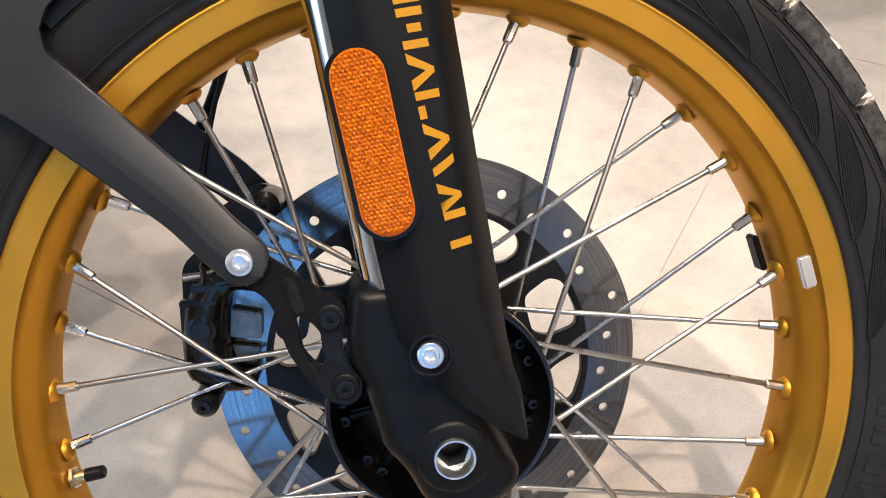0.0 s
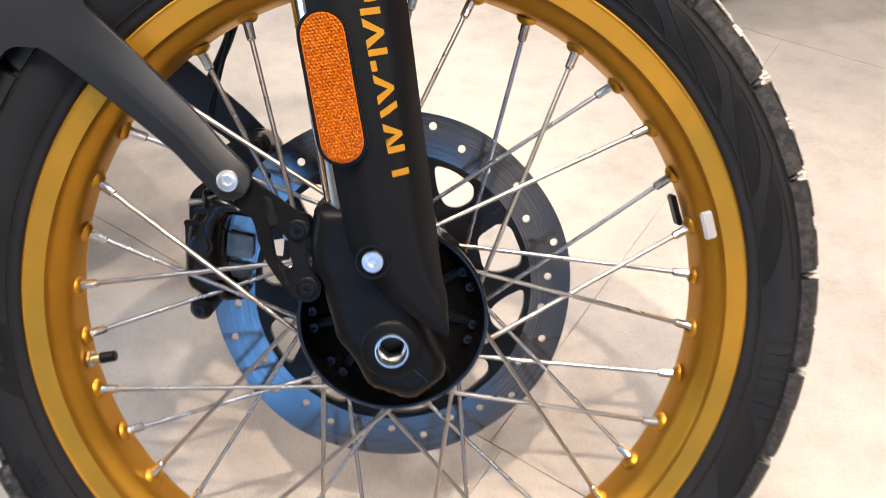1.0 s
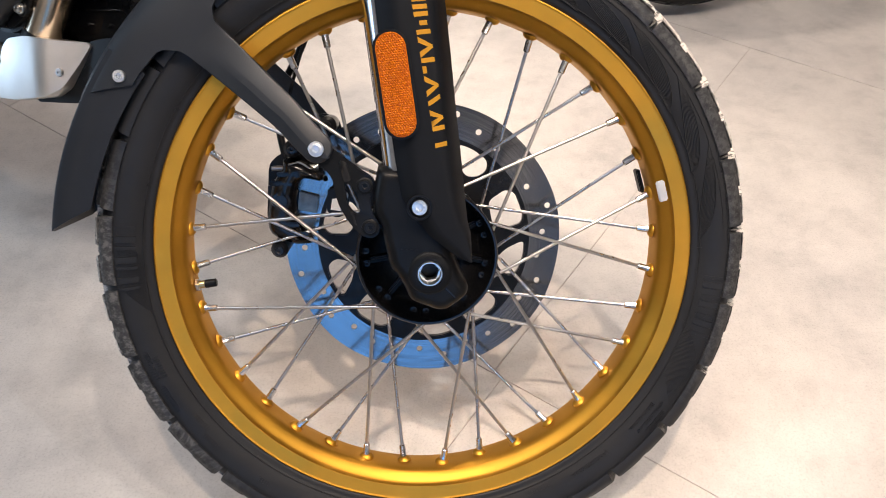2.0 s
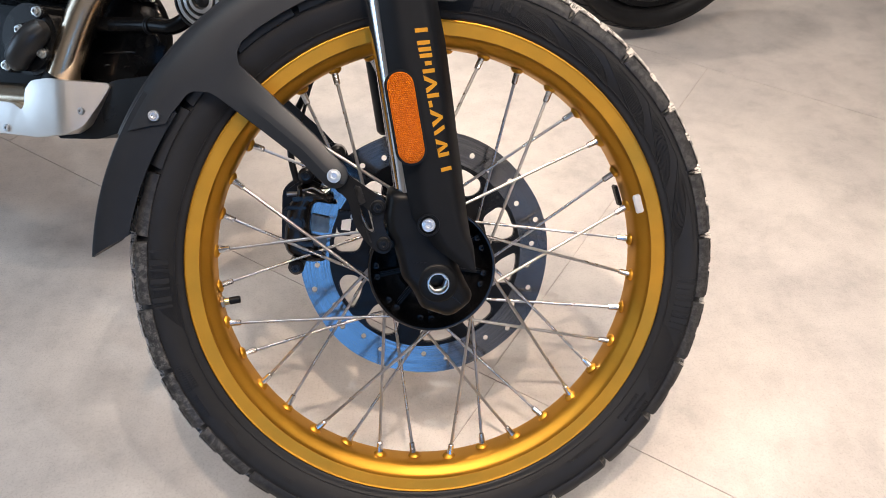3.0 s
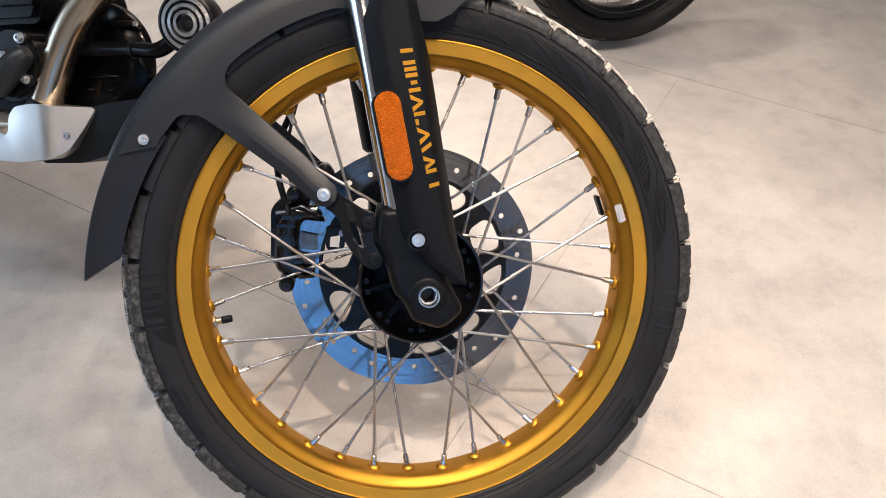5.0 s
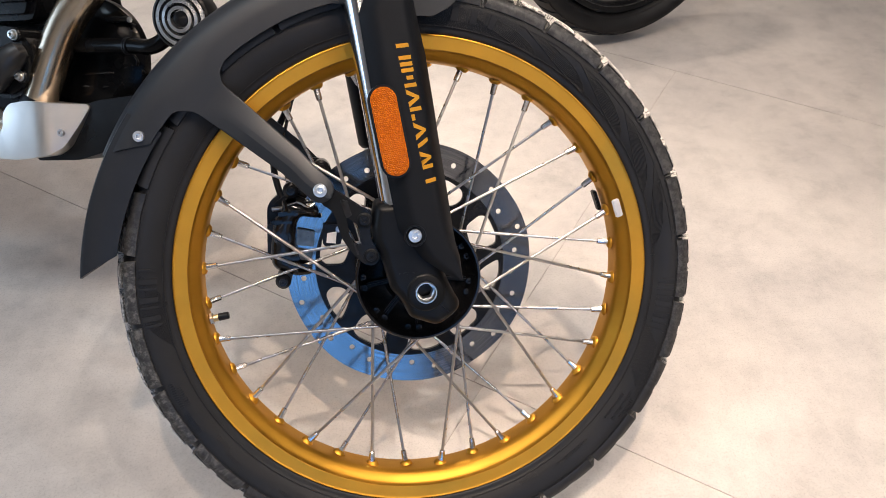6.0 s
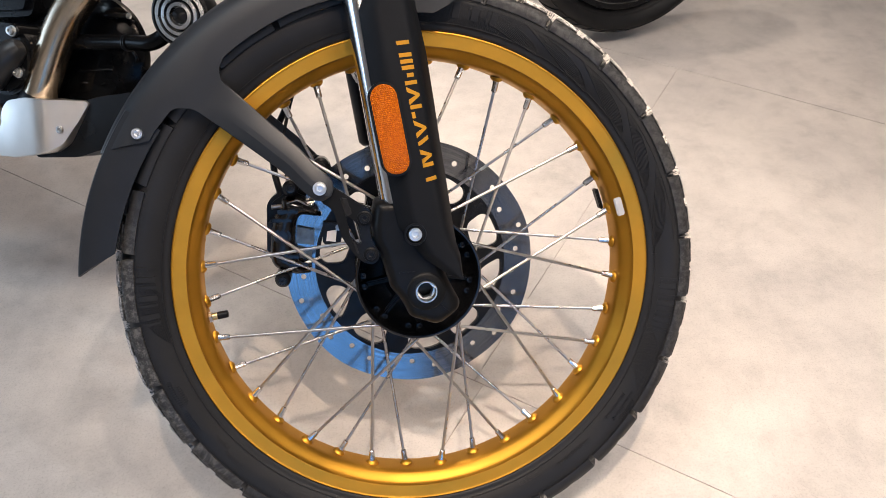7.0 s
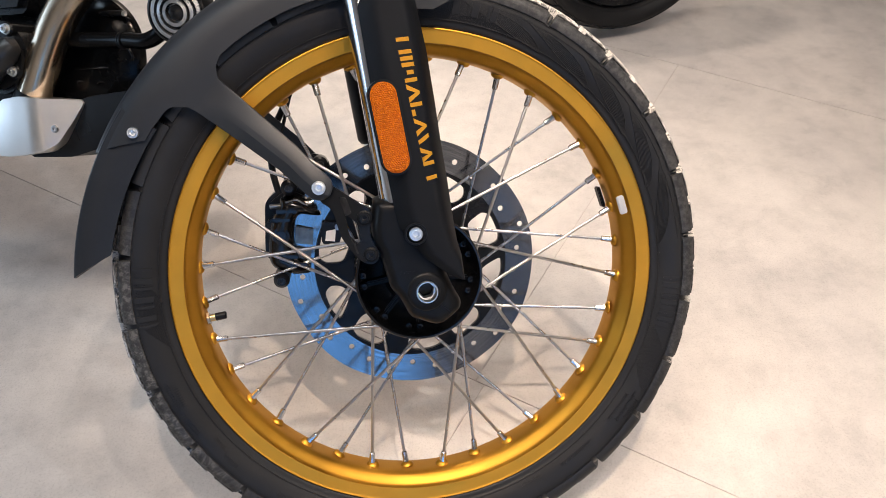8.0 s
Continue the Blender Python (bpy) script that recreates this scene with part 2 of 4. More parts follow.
M_DISC, M_AMBER = disc_material(), reflector_material()


# ---------------------------------------------------------------- mesh helpers
def smooth(bm, angle=40):
    lim = radians(angle)
    for f in bm.faces:
        f.smooth = True
    for e in bm.edges:
        e.smooth = not (len(e.link_faces) == 2 and e.calc_face_angle(0) > lim)


def to_mesh(name, bm, mat, angle=40):
    bmesh.ops.recalc_face_normals(bm, faces=bm.faces)
    smooth(bm, angle)
    me = bpy.data.meshes.new(name)
    bm.to_mesh(me)
    bm.free()
    me.materials.append(mat)
    return me


def part(name, bm, mat, parent, label="", angle=40):
    ob = new(name, to_mesh(name, bm, mat, angle) if isinstance(bm, bmesh.types.BMesh) else bm)
    ob.parent = parent
    if label:
        tagged(ob, label)
    return ob


def empty(name, m, label, category, group=""):
    ob = new(name)
    ob.empty_display_size = 0.05
    ob.matrix_world = m
    return tagged(ob, label, category, group)


def revolve(profile, segs, closed=True, bm=None, m=None):
    """A body of revolution round y from (radius, y) pairs."""
    bm = bm or bmesh.new()
    m = m or Matrix()
    rings = []
    for k in range(segs):
        a = 2 * math.pi * k / segs
        rings.append([bm.verts.new(m @ Vector((r * math.sin(a), y, r * math.cos(a)))) for r, y in profile])
    n = len(profile)
    for k in range(segs):
        p, q = rings[k], rings[(k + 1) % segs]
        for i in range(n if closed else n - 1):
            j = (i + 1) % n
            bm.faces.new((p[i], p[j], q[j], q[i]))
    if not closed:
        for i in (0, n - 1):
            if profile[i][0] > 1e-6:
                bm.faces.new([r[i] for r in rings])
    return bm


def sweep(points, radius, segs=12, bm=None, caps=True):
    """A round tube along points; radius may be a list."""
    bm = bm or bmesh.new()
    pts = [Vector(p) for p in points]
    rad = radius if isinstance(radius, (list, tuple)) else [radius] * len(pts)
    ref, rings = None, []
    for i, p in enumerate(pts):
        d = (pts[min(i + 1, len(pts) - 1)] - pts[max(i - 1, 0)]).normalized()
        if ref is None:
            ref = d.orthogonal().normalized()
        ref = (ref - d * ref.dot(d)).normalized()
        o = d.cross(ref)
        rings.append([bm.verts.new(p + rad[i] * (math.cos(2 * math.pi * k / segs) * ref + math.sin(2 * math.pi * k / segs) * o)) for k in range(segs)])
    for p, q in zip(rings, rings[1:]):
        for k in range(segs):
            bm.faces.new((p[k], p[(k + 1) % segs], q[(k + 1) % segs], q[k]))
    if caps:
        bm.faces.new(rings[0]), bm.faces.new(rings[-1])
    return bm


def curve_points(ctrl, steps=8):
    """A smooth line through control points."""
    c = [Vector(p) for p in ctrl]
    c = [2 * c[0] - c[1]] + c + [2 * c[-1] - c[-2]]
    out = []
    for i in range(1, len(c) - 2):
        for s in range(steps):
            t = s / steps
            out.append(0.5 * (2 * c[i] + (c[i + 1] - c[i - 1]) * t + (2 * c[i - 1] - 5 * c[i] + 4 * c[i + 1] - c[i + 2]) * t * t + (3 * c[i] - c[i - 1] - 3 * c[i + 1] + c[i + 2]) * t ** 3))
    return out + [c[-2]]


def rounded(poly, r, steps=4):
    """A 2D polygon with its corners rounded."""
    out, n = [], len(poly)
    for i in range(n):
        a, b, c = (Vector(poly[j % n][:2]) for j in (i - 1, i, i + 1))
        u, v = (a - b), (c - b)
        k = min(r, 0.45 * u.length, 0.45 * v.length)
        p, q = b + u.normalized() * k, b + v.normalized() * k
        for s in range(steps + 1):
            t = s / steps
            out.append(((1 - t) ** 2 * p + 2 * t * (1 - t) * b + t * t * q)[:])
    return out


def inside(p, poly):
    hit, n = False, len(poly)
    for i in range(n):
        (x1, y1), (x2, y2) = poly[i][:2], poly[i - 1][:2]
        if (y1 > p[1]) != (y2 > p[1]) and p[0] < (x2 - x1) * (p[1] - y1) / (y2 - y1) + x1:
            hit = not hit
    return hit


def plate(outer, holes, y0, y1, bevel=0.0, shape=None):
    """A plate in the x-z plane with holes, from y0 (near face) to y1. shape(x, z) adds to y."""
    from mathutils.geometry import delaunay_2d_cdt
    loops = [list(outer)] + [list(h) for h in holes]
    verts, edges = [], []
    for lp in loops:
        s = len(verts)
        verts += [Vector(p[:2]) for p in lp]
        edges += [(s + i, s + (i + 1) % len(lp)) for i in range(len(lp))]
    vs, _, fs, _, _, _ = delaunay_2d_cdt(verts, edges, [], 0, 1e-7)
    keep = []
    for f in fs:
        c = sum((vs[i] for i in f), Vector((0, 0))) / len(f)
        if inside(c, outer) and not any(inside(c, h) for h in holes):
            keep.append(f)
    bm = bmesh.new()
    add = shape or (lambda x, z: 0.0)
    top = [bm.verts.new((v.x, y0 + add(v.x, v.y), v.y)) for v in vs]
    low = [bm.verts.new((v.x, y1 + add(v.x, v.y), v.y)) for v in vs]
    used = {}
    for f in keep:
        bm.faces.new([top[i] for i in f]), bm.faces.new([low[i] for i in reversed(f)])
        for i in range(3):
            a, b = f[i], f[(i + 1) % 3]
            used[(a, b)] = True
    for a, b in list(used):
        if (b, a) not in used:
            bm.faces.new((top[a], low[a], low[b], top[b]))
    bmesh.ops.delete(bm, geom=[v for v in bm.verts if not v.link_faces], context="VERTS")
    if bevel:
        bmesh.ops.recalc_face_normals(bm, faces=bm.faces)
        sharp = [e for e in bm.edges if len(e.link_faces) == 2 and e.calc_face_angle(0) > 1.0 and abs(e.verts[0].co.y - e.verts[1].co.y) < abs(y1 - y0) * 0.5 and abs((e.verts[0].co.y + e.verts[1].co.y) / 2 - y0 - add(*e.verts[0].co.xz)) < 0.3 * abs(y1 - y0)]
        bmesh.ops.bevel(bm, geom=sharp, offset=bevel, segments=2, affect="EDGES")
    return bm


def pillow(outer, holes, y0, y1, r, drop, grid=0.003):
    """A casting in the x-z plane whose face at y0 swells from its edge: drop is how far the edge falls back, r how far in the swelling reaches."""
    from mathutils.geometry import delaunay_2d_cdt
    loops = [list(outer)] + [list(h) for h in holes]
    verts, edges = [], []
    for lp in loops:
        s = len(verts)
        verts += [Vector(p[:2]) for p in lp]
        edges += [(s + i, s + (i + 1) % len(lp)) for i in range(len(lp))]

    def gap(p):
        """The distance from the outer edge."""
        best = 9.0
        for i in range(len(outer)):
            a, b = Vector(outer[i - 1][:2]), Vector(outer[i][:2])
            d = b - a
            t = max(0.0, min(1.0, (p - a).dot(d) / max(1e-12, d.length_squared)))
            best = min(best, (p - a - d * t).length)
        return best

    xs, zs = [p[0] for p in outer], [p[1] for p in outer]
    for i in range(int((max(xs) - min(xs)) / grid) + 1):
        for j in range(int((max(zs) - min(zs)) / grid) + 1):
            p = Vector((min(xs) + grid * (i + 0.5 * (j % 2)), min(zs) + grid * j))
            if inside(p, outer) and gap(p) > grid * 0.4 and not any(inside(p, h) or min((p - Vector(q[:2])).length for q in h) < grid * 0.5 for h in holes):
                verts.append(p)
    vs, _, fs, _, _, _ = delaunay_2d_cdt(verts, edges, [], 0, 1e-7)
    bm = bmesh.new()
    sign = 1 if y1 > y0 else -1
    top = []
    for v in vs:
        e = 1 - min(1.0, gap(v) / r)
        top.append(bm.verts.new((v.x, y0 + sign * drop * (1 - math.sqrt(max(0.0, 1 - e * e))), v.y)))
    low = [bm.verts.new((v.x, y1, v.y)) for v in vs]
    used = set()
    for f in fs:
        c = sum((vs[i] for i in f), Vector((0, 0))) / len(f)
        if inside(c, outer) and not any(inside(c, h) for h in holes):
            bm.faces.new([top[i] for i in f]), bm.faces.new([low[i] for i in reversed(f)])
            used |= {(f[i], f[(i + 1) % 3]) for i in range(3)}
    for a, b in used:
        if (b, a) not in used:
            bm.faces.new((top[a], low[a], low[b], top[b]))
    bmesh.ops.delete(bm, geom=[v for v in bm.verts if not v.link_faces], context="VERTS")
    return bm


def circle(cx, cz, r, n=16, a0=0.0):
    return [(cx + r * math.sin(a0 + 2 * math.pi * k / n), cz + r * math.cos(a0 + 2 * math.pi * k / n)) for k in range(n)]


def box(x0, x1, y0, y1, z0, z1, bevel=0.0, bm=None):
    bm = bm or bmesh.new()
    vs = [bm.verts.new((x, y, z)) for x in (x0, x1) for y in (y0, y1) for z in (z0, z1)]
    fs = [bm.faces.new([vs[i] for i in f]) for f in ((0, 1, 3, 2), (4, 6, 7, 5), (0, 4, 5, 1), (2, 3, 7, 6), (0, 2, 6, 4), (1, 5, 7, 3))]
    if bevel:
        bmesh.ops.bevel(bm, geom=list({e for f in fs for e in f.edges}), offset=bevel, segments=2, affect="EDGES")
    return bm


def screw(parent, name, at, r, h, mat, facing=(0, -1, 0), washer=0.0, label=""):
    """A round-headed screw with a hexagon socket, its head on the point at, looking along facing."""
    w = [(washer, 0.0), (washer, -h * 0.25), (r * 1.02, -h * 0.3)] if washer else [(r, 0.0)]
    bm = revolve(w + [(r, -h * 0.70), (r * 0.93, -h * 0.86), (r * 0.66, -h * 0.88), (r * 0.60, -h * 1.0), (r * 0.48, -h * 1.02)], 28, closed=False)
    cap = [f for f in bm.faces if len(f.verts) == 28]
    bmesh.ops.delete(bm, geom=cap, context="FACES")
    a = [bm.verts.new((r * 0.40 * math.sin(k * math.pi / 3), -h * 0.96, r * 0.40 * math.cos(k * math.pi / 3))) for k in range(6)]
    b = [bm.verts.new((r * 0.36 * math.sin(k * math.pi / 3), -h * 0.25, r * 0.36 * math.cos(k * math.pi / 3))) for k in range(6)]
    for k in range(6):
        bm.faces.new((a[k], a[(k + 1) % 6], b[(k + 1) % 6], b[k]))
    bm.faces.new(b)
    ring = [v for v in bm.verts if abs(v.co.y + h * 1.02) < 1e-6]
    ring.sort(key=lambda v: math.atan2(v.co.x, v.co.z) % (2 * math.pi))
    a.sort(key=lambda v: math.atan2(v.co.x, v.co.z) % (2 * math.pi))
    n = len(ring)
    for k in range(n):
        i, j = int((k + 0.5) * 6 / n) % 6, int((k + 1.5) * 6 / n) % 6
        bm.faces.new((ring[k], ring[(k + 1) % n], a[i]))
        if i != j:
            bm.faces.new((ring[(k + 1) % n], a[j], a[i]))
    ob = part(name, bm, mat, parent, label)
    ob.matrix_local = Matrix.Translation(at) @ Vector(facing).to_track_quat("-Y", "Z").to_matrix().to_4x4()
    return ob


# ---------------------------------------------------------------- room
JOINT_A, SLAB, OFF0, ALONG0 = radians(142.9), 1.113, -0.106, -0.045
floor_ob = tagged(new("floor", to_mesh("floor", box(-6, 6, -4.2, 6, -0.12, -0.0014), M_JOINT)), "dark bed under pale polished concrete slabs", "floor", kind="structure")
for name, dims, label in (
    ("wall_north", (-6, 6, 6, 6.2, -0.12, 3.3), "plain painted showroom wall"),
    ("wall_east", (6, 6.2, -4.2, 6, -0.12, 3.3), "plain painted showroom wall"),
    ):
    tagged(new(name, to_mesh(name, box(*dims), M_WALL)), label, "wall", kind="structure")
south = bmesh.new()
for dims in ((-6, -1.15, -4.2, -4, -0.12, 3.3), (0.42, 0.92, -4.2, -4, -0.12, 3.3), (1.24, 6, -4.2, -4, -0.12, 3.3), (-1.15, 0.42, -4.2, -4, 2.4, 3.3), (-1.15, 0.42, -4.2, -4, -0.12, 0.72), (0.92, 1.24, -4.2, -4, 2.4, 3.3), (0.92, 1.24, -4.2, -4, -0.12, 0.72)):
    box(*dims, bm=south)
tagged(new("wall_south", to_mesh("wall_south", south, M_WALL)), "painted showroom wall with a wide window opening and an added narrow one", "wall", kind="structure")
# unseen glazing bars, added to break up the window's reflection in the disc
window_1 = bmesh.new()
for dims in ((-1.15, 0.42, -3.94, -3.90, 0.72, 0.78), (-1.15, 0.42, -3.94, -3.90, 2.34, 2.4), (-1.15, -1.09, -3.94, -3.90, 0.78, 2.34), (0.36, 0.42, -3.94, -3.90, 0.78, 2.34), (-0.68, -0.62, -3.94, -3.90, 0.78, 2.34), (-0.14, -0.08, -3.94, -3.90, 0.78, 2.34), (-1.09, 0.36, -3.93, -3.91, 1.52, 1.58)):
    box(*dims, bm=window_1)
tagged(new("window_1", to_mesh("window_1", window_1, M_BLACK)), "dark window frame, its unseen glazing bars added to break up the reflection", "window", kind="structure")
# unseen narrow window, added only to put blue on the disc's right side
added_window = bmesh.new()
for dims in ((0.92, 1.24, -3.94, -3.90, 0.72, 0.78), (0.92, 1.24, -3.94, -3.90, 2.34, 2.4), (0.92, 0.96, -3.94, -3.90, 0.78, 2.34), (1.20, 1.24, -3.94, -3.90, 0.78, 2.34), (0.96, 1.20, -3.93, -3.91, 1.52, 1.58)):
    box(*dims, bm=added_window)
tagged(new("added_window", to_mesh("added_window", added_window, M_BLACK)), "dark frame of an unseen narrow window, added for the disc's reflection", "window", kind="structure")
west = bmesh.new()
for dims in ((-6.2, -6, -4.2, -0.95, -0.12, 3.3), (-6.2, -6, 2.35, 6, -0.12, 3.3), (-6.2, -6, -0.95, 2.35, 2.15, 3.3), (-6.2, -6, -0.95, 2.35, -0.12, 0.15)):
    box(*dims, bm=west)
tagged(new("wall_west", to_mesh("wall_west", west, M_WALL)), "painted showroom wall with a wide window opening", "wall", kind="structure")
tagged(new("ceiling", to_mesh("ceiling", box(-6.2, 6.2, -4.2, 6.2, 3.3, 3.45), M_CEIL)), "plain pale showroom ceiling", "ceiling", kind="structure")


# ---------------------------------------------------------------- motorcycle: wheel
def polar(r, deg, y=0.0):
    return Vector((r * math.sin(radians(deg)), y, r * math.cos(radians(deg))))


def turned(deg):
    return Matrix.Rotation(radians(deg), 4, "Y")


bike = empty("motorcycle", WHEEL, "parked adventure motorcycle with gold spoked front wheel and matt dark-grey bodywork", "motorcycle")

SIDE = [(0.2640, -0.0240), (0.2760, -0.0300), (0.2790, -0.0335), (0.2812, -0.0352), (0.2835, -0.0352), (0.2850, -0.0362), (0.2910, -0.0398), (0.2980, -0.0428), (0.3060, -0.0448), (0.3130, -0.0452), (0.3180, -0.0438), (0.3225, -0.0402), (0.3265, -0.0348), (0.3300, -0.0275), (0.3328, -0.0178), (0.3343, -0.0080)]


def side_y(r):
    """The depth of the tyre's near sidewall at a radius."""
    for (r0, y0), (r1, y1) in zip(SIDE, SIDE[1:]):
        if r0 <= r <= r1:
            return y0 + (y1 - y0) * (r - r0) / (r1 - r0)
    return SIDE[-1][1]


def tyre_mesh(name, mat, segs=240):
    prof = SIDE + [(r, -y) for r, y in reversed(SIDE)]
    return to_mesh(name, revolve(prof, segs), mat, 50)


def tread_block(path, a0, a1, skew, h, steps=3, sink=False, flare=0.0):
    """One block of tread: path is a list of (radius, y) across the tyre, a0..a1 its angles, skewed from one end to the other; sink lets its first rows sink into the sidewall, flare widens the slots towards the crown."""
    bm = bmesh.new()
    top, low = [], []
    n = len(path)
    for i, (r, y) in enumerate(path):
        (ra, ya), (rb, yb) = path[max(i - 1, 0)], path[min(i + 1, n - 1)]
        t = Vector((rb - ra, yb - ya)).normalized()
        nr, ny = t.y, -t.x
        if nr < 0:
            nr, ny = -nr, -ny
        s = skew * (i / (n - 1)) ** 1.3
        hh = h * (min(1.0, 0.30 + 0.25 * i) if sink else 1.0)
        inset = 0.22 + flare * i / (n - 1)
        top.append([bm.verts.new(polar(r + nr * hh, a0 + s + inset + (a1 - a0 - 2 * inset) * k / steps, y + ny * hh)) for k in range(steps + 1)])
        low.append([bm.verts.new(polar(r - nr * 0.002, a0 + s + inset - 0.22 + (a1 - a0 - 2 * inset + 0.44) * k / steps, y - ny * 0.002)) for k in range(steps + 1)])
    for i in range(n - 1):
        for k in range(steps):
            bm.faces.new((top[i][k], top[i][k + 1], top[i + 1][k + 1], top[i + 1][k]))
        for k in (0, steps):
            bm.faces.new((top[i][k], low[i][k], low[i + 1][k], top[i + 1][k]))
    for i in (0, n - 1):
        for k in range(steps):
            bm.faces.new((top[i][k], low[i][k], low[i][k + 1], top[i][k + 1]))
    return bm


def shoulder(far):
    """Points of the tread's shoulder, from low on the sidewall towards the crown."""
    pts = [(0.3139, -0.0450), (0.3165, -0.0444), (0.3187, -0.0433), (0.3208, -0.0417), (0.3228, -0.0398)]
    return [(r, -y) for r, y in pts] if far else pts


def across(s0, s1, n=5):
    """Points across the tread from y = s0 to y = s1, near side to far side."""
    half = SIDE[9:]
    out = []
    for k in range(n):
        y = s0 + (s1 - s0) * k / (n - 1)
        a = abs(y)
        r = 0.3346
        for (r0, y0), (r1, y1) in zip(half, half[1:]):
            if -y1 <= a <= -y0:
                r = r0 + (r1 - r0) * (a + y0) / (y0 - y1)
        out.append((r, y))
    return out


tyre = part("tyre", tyre_mesh("tyre", M_TYRE), None, bike, "black rubber tyre with raised sidewall ribs and pale scuffs")
# each pitch of the tread has a wide and a narrow slot, and a groove that runs along the tyre between shoulder and crown
PITCHES = 26
PITCH = 360 / PITCHES
TREAD_PHASE = 248.6
rows = [
    ("shoulder_block", shoulder(False), 0.0, 0.0068, True, 0.0),
    ("crown_block", across(-0.0380, -0.0135, 6), -1.6, 0.0070, False, 0.0),
    ("centre_block", across(-0.0110, 0.0110, 5), -4.0, 0.0072, False, 2.5),
    ("crown_block", across(0.0380, 0.0135, 6), -1.6, 0.0070, False, 5.0),
    ("shoulder_block", shoulder(True), 0.0, 0.0068, True, 5.0),
]
for name, path, skew, h, sink, start in rows:
    if sink:
        meshes = [to_mesh(name, tread_block(path, 0.34, PITCH - 0.34, skew, h, 6, True, 0.25), M_TREAD, 35)]
    else:
        meshes = [to_mesh(name, tread_block(path, u, v, skew, h, flare=0.55), M_TREAD, 35) for u, v in ((0.80, PITCH * 0.5 - 0.70), (PITCH * 0.5 + 0.70, PITCH - 0.80))]
    for k in range(PITCHES):
        for me in meshes:
            part(name, me, None, tyre).matrix_local = turned(TREAD_PHASE + k * PITCH + start)
# pale dust packed into the shoulder slots ahead of the fork
dust_mesh = to_mesh("packed_dust", tread_block(shoulder(False)[1:], -0.20, 0.20, 0.0, 0.0050, 1, False), M_DUST, 35)
for k in range(PITCHES):
    if 8 < (TREAD_PHASE + k * PITCH) % 360 < 90:
        part("packed_dust", dust_mesh, None, tyre, "pale dust in a tread slot").matrix_local = turned(TREAD_PHASE + k * PITCH)


def strip(points, w, h, lift=0.0):
    """A raised rib on the near sidewall through (radius, degrees) points."""
    bm = bmesh.new()
    pts = [polar(r, a, side_y(r) - lift) for r, a in points]
    rings = []
    for i, p in enumerate(pts):
        d = (pts[min(i + 1, len(pts) - 1)] - pts[max(i - 1, 0)]).normalized()
        o = Vector((0, -1, 0)).cross(d).normalized()
        nrm = d.cross(o).normalized()
        if nrm.y > 0:
            nrm = -nrm
        rings.append([bm.verts.new(p + q) for q in (-o * w / 2 - nrm * 0.001, -o * w * 0.38 + nrm * h, o * w * 0.38 + nrm * h, o * w / 2 - nrm * 0.001)])
    for p, q in zip(rings, rings[1:]):
        for k in range(3):
            bm.faces.new((p[k], p[k + 1], q[k + 1], q[k]))
    bm.faces.new(rings[0]), bm.faces.new(rings[-1])
    return bm


def join(bms):
    out = bmesh.new()
    for b in bms:
        me = bpy.data.meshes.new("tmp")
        b.to_mesh(me)
        b.free()
        out.from_mesh(me)
        bpy.data.meshes.remove(me)
    return out


# curved ribs and hatched fields of the sidewall
LEAF_OUT = [(0.3087, -19.1), (0.3062, -13.4), (0.3039, -9.3), (0.2994, -5.2), (0.2925, -1.7), (0.2860, 0.0)]
LEAF_IN = [(0.3080, -19.0), (0.3006, -15.3), (0.2930, -10.6), (0.2885, -6.5), (0.2866, -3.0), (0.2858, -0.4)]


def leaf_line(f, steps=14):
    """A line of the leaf between its inner (f = 0) and outer (f = 1) edge."""
    ctrl = [Vector(p).lerp(Vector(q), f) for p, q in zip(LEAF_IN, LEAF_OUT)]
    out = []
    for k in range(steps + 1):
        x = k / steps * (len(ctrl) - 1)
        c = min(int(x), len(ctrl) - 2)
        p0, p1, p2, p3 = ctrl[max(c - 1, 0)], ctrl[c], ctrl[c + 1], ctrl[min(c + 2, len(ctrl) - 1)]
        t = x - c
        p = 0.5 * (2 * p1 + (p2 - p0) * t + (2 * p0 - 5 * p1 + 4 * p2 - p3) * t * t + (3 * p1 - p0 - 3 * p2 + p3) * t ** 3)
        out.append((p.x, p.y))
    return out


rib_meshes = [to_mesh("sidewall_rib", strip(leaf_line(f), 0.0011, 0.0011), M_TYRE) for f in (0.0, 1.0)]
fine_mesh = to_mesh("fine_ribs", join([strip(leaf_line(0.12 + 0.11 * q), 0.0007, 0.0006) for q in range(8)]), M_TYRE)
for k in range(5):
    for me in rib_meshes:
        part("sidewall_rib", me, None, tyre).matrix_local = turned(28.5 + 13.9 * k)
    tagged(part("fine_ribs", fine_mesh, None, tyre), kind="stuff").matrix_local = turned(28.5 + 13.9 * k)
part("sidewall_rib", strip([(0.3085, 22 + 1.0 * q) for q in range(62)], 0.0010, 0.0009), M_TYRE, tyre)
part("sidewall_rib", strip([(0.2872, 3.0 * q) for q in range(121)], 0.0009, 0.0008), M_TYRE, tyre)
part("sidewall_rib", strip([(0.3132, 3.0 * q) for q in range(121)], 0.0010, 0.0008), M_TYRE, tyre)
hatch = join([strip([(r, 2 + 0.35 * j + 300 * (r - 0.2865) * 0.9) for r in (0.2865, 0.292, 0.298, 0.304, 0.310)], 0.0006, 0.0005) for j in range(34)])
hatch_mesh = to_mesh("hatched_field", hatch, M_TYRE)
for a in (-6, 4, 100, 254):
    tagged(part("hatched_field", hatch_mesh, None, tyre), kind="stuff").matrix_local = turned(a)

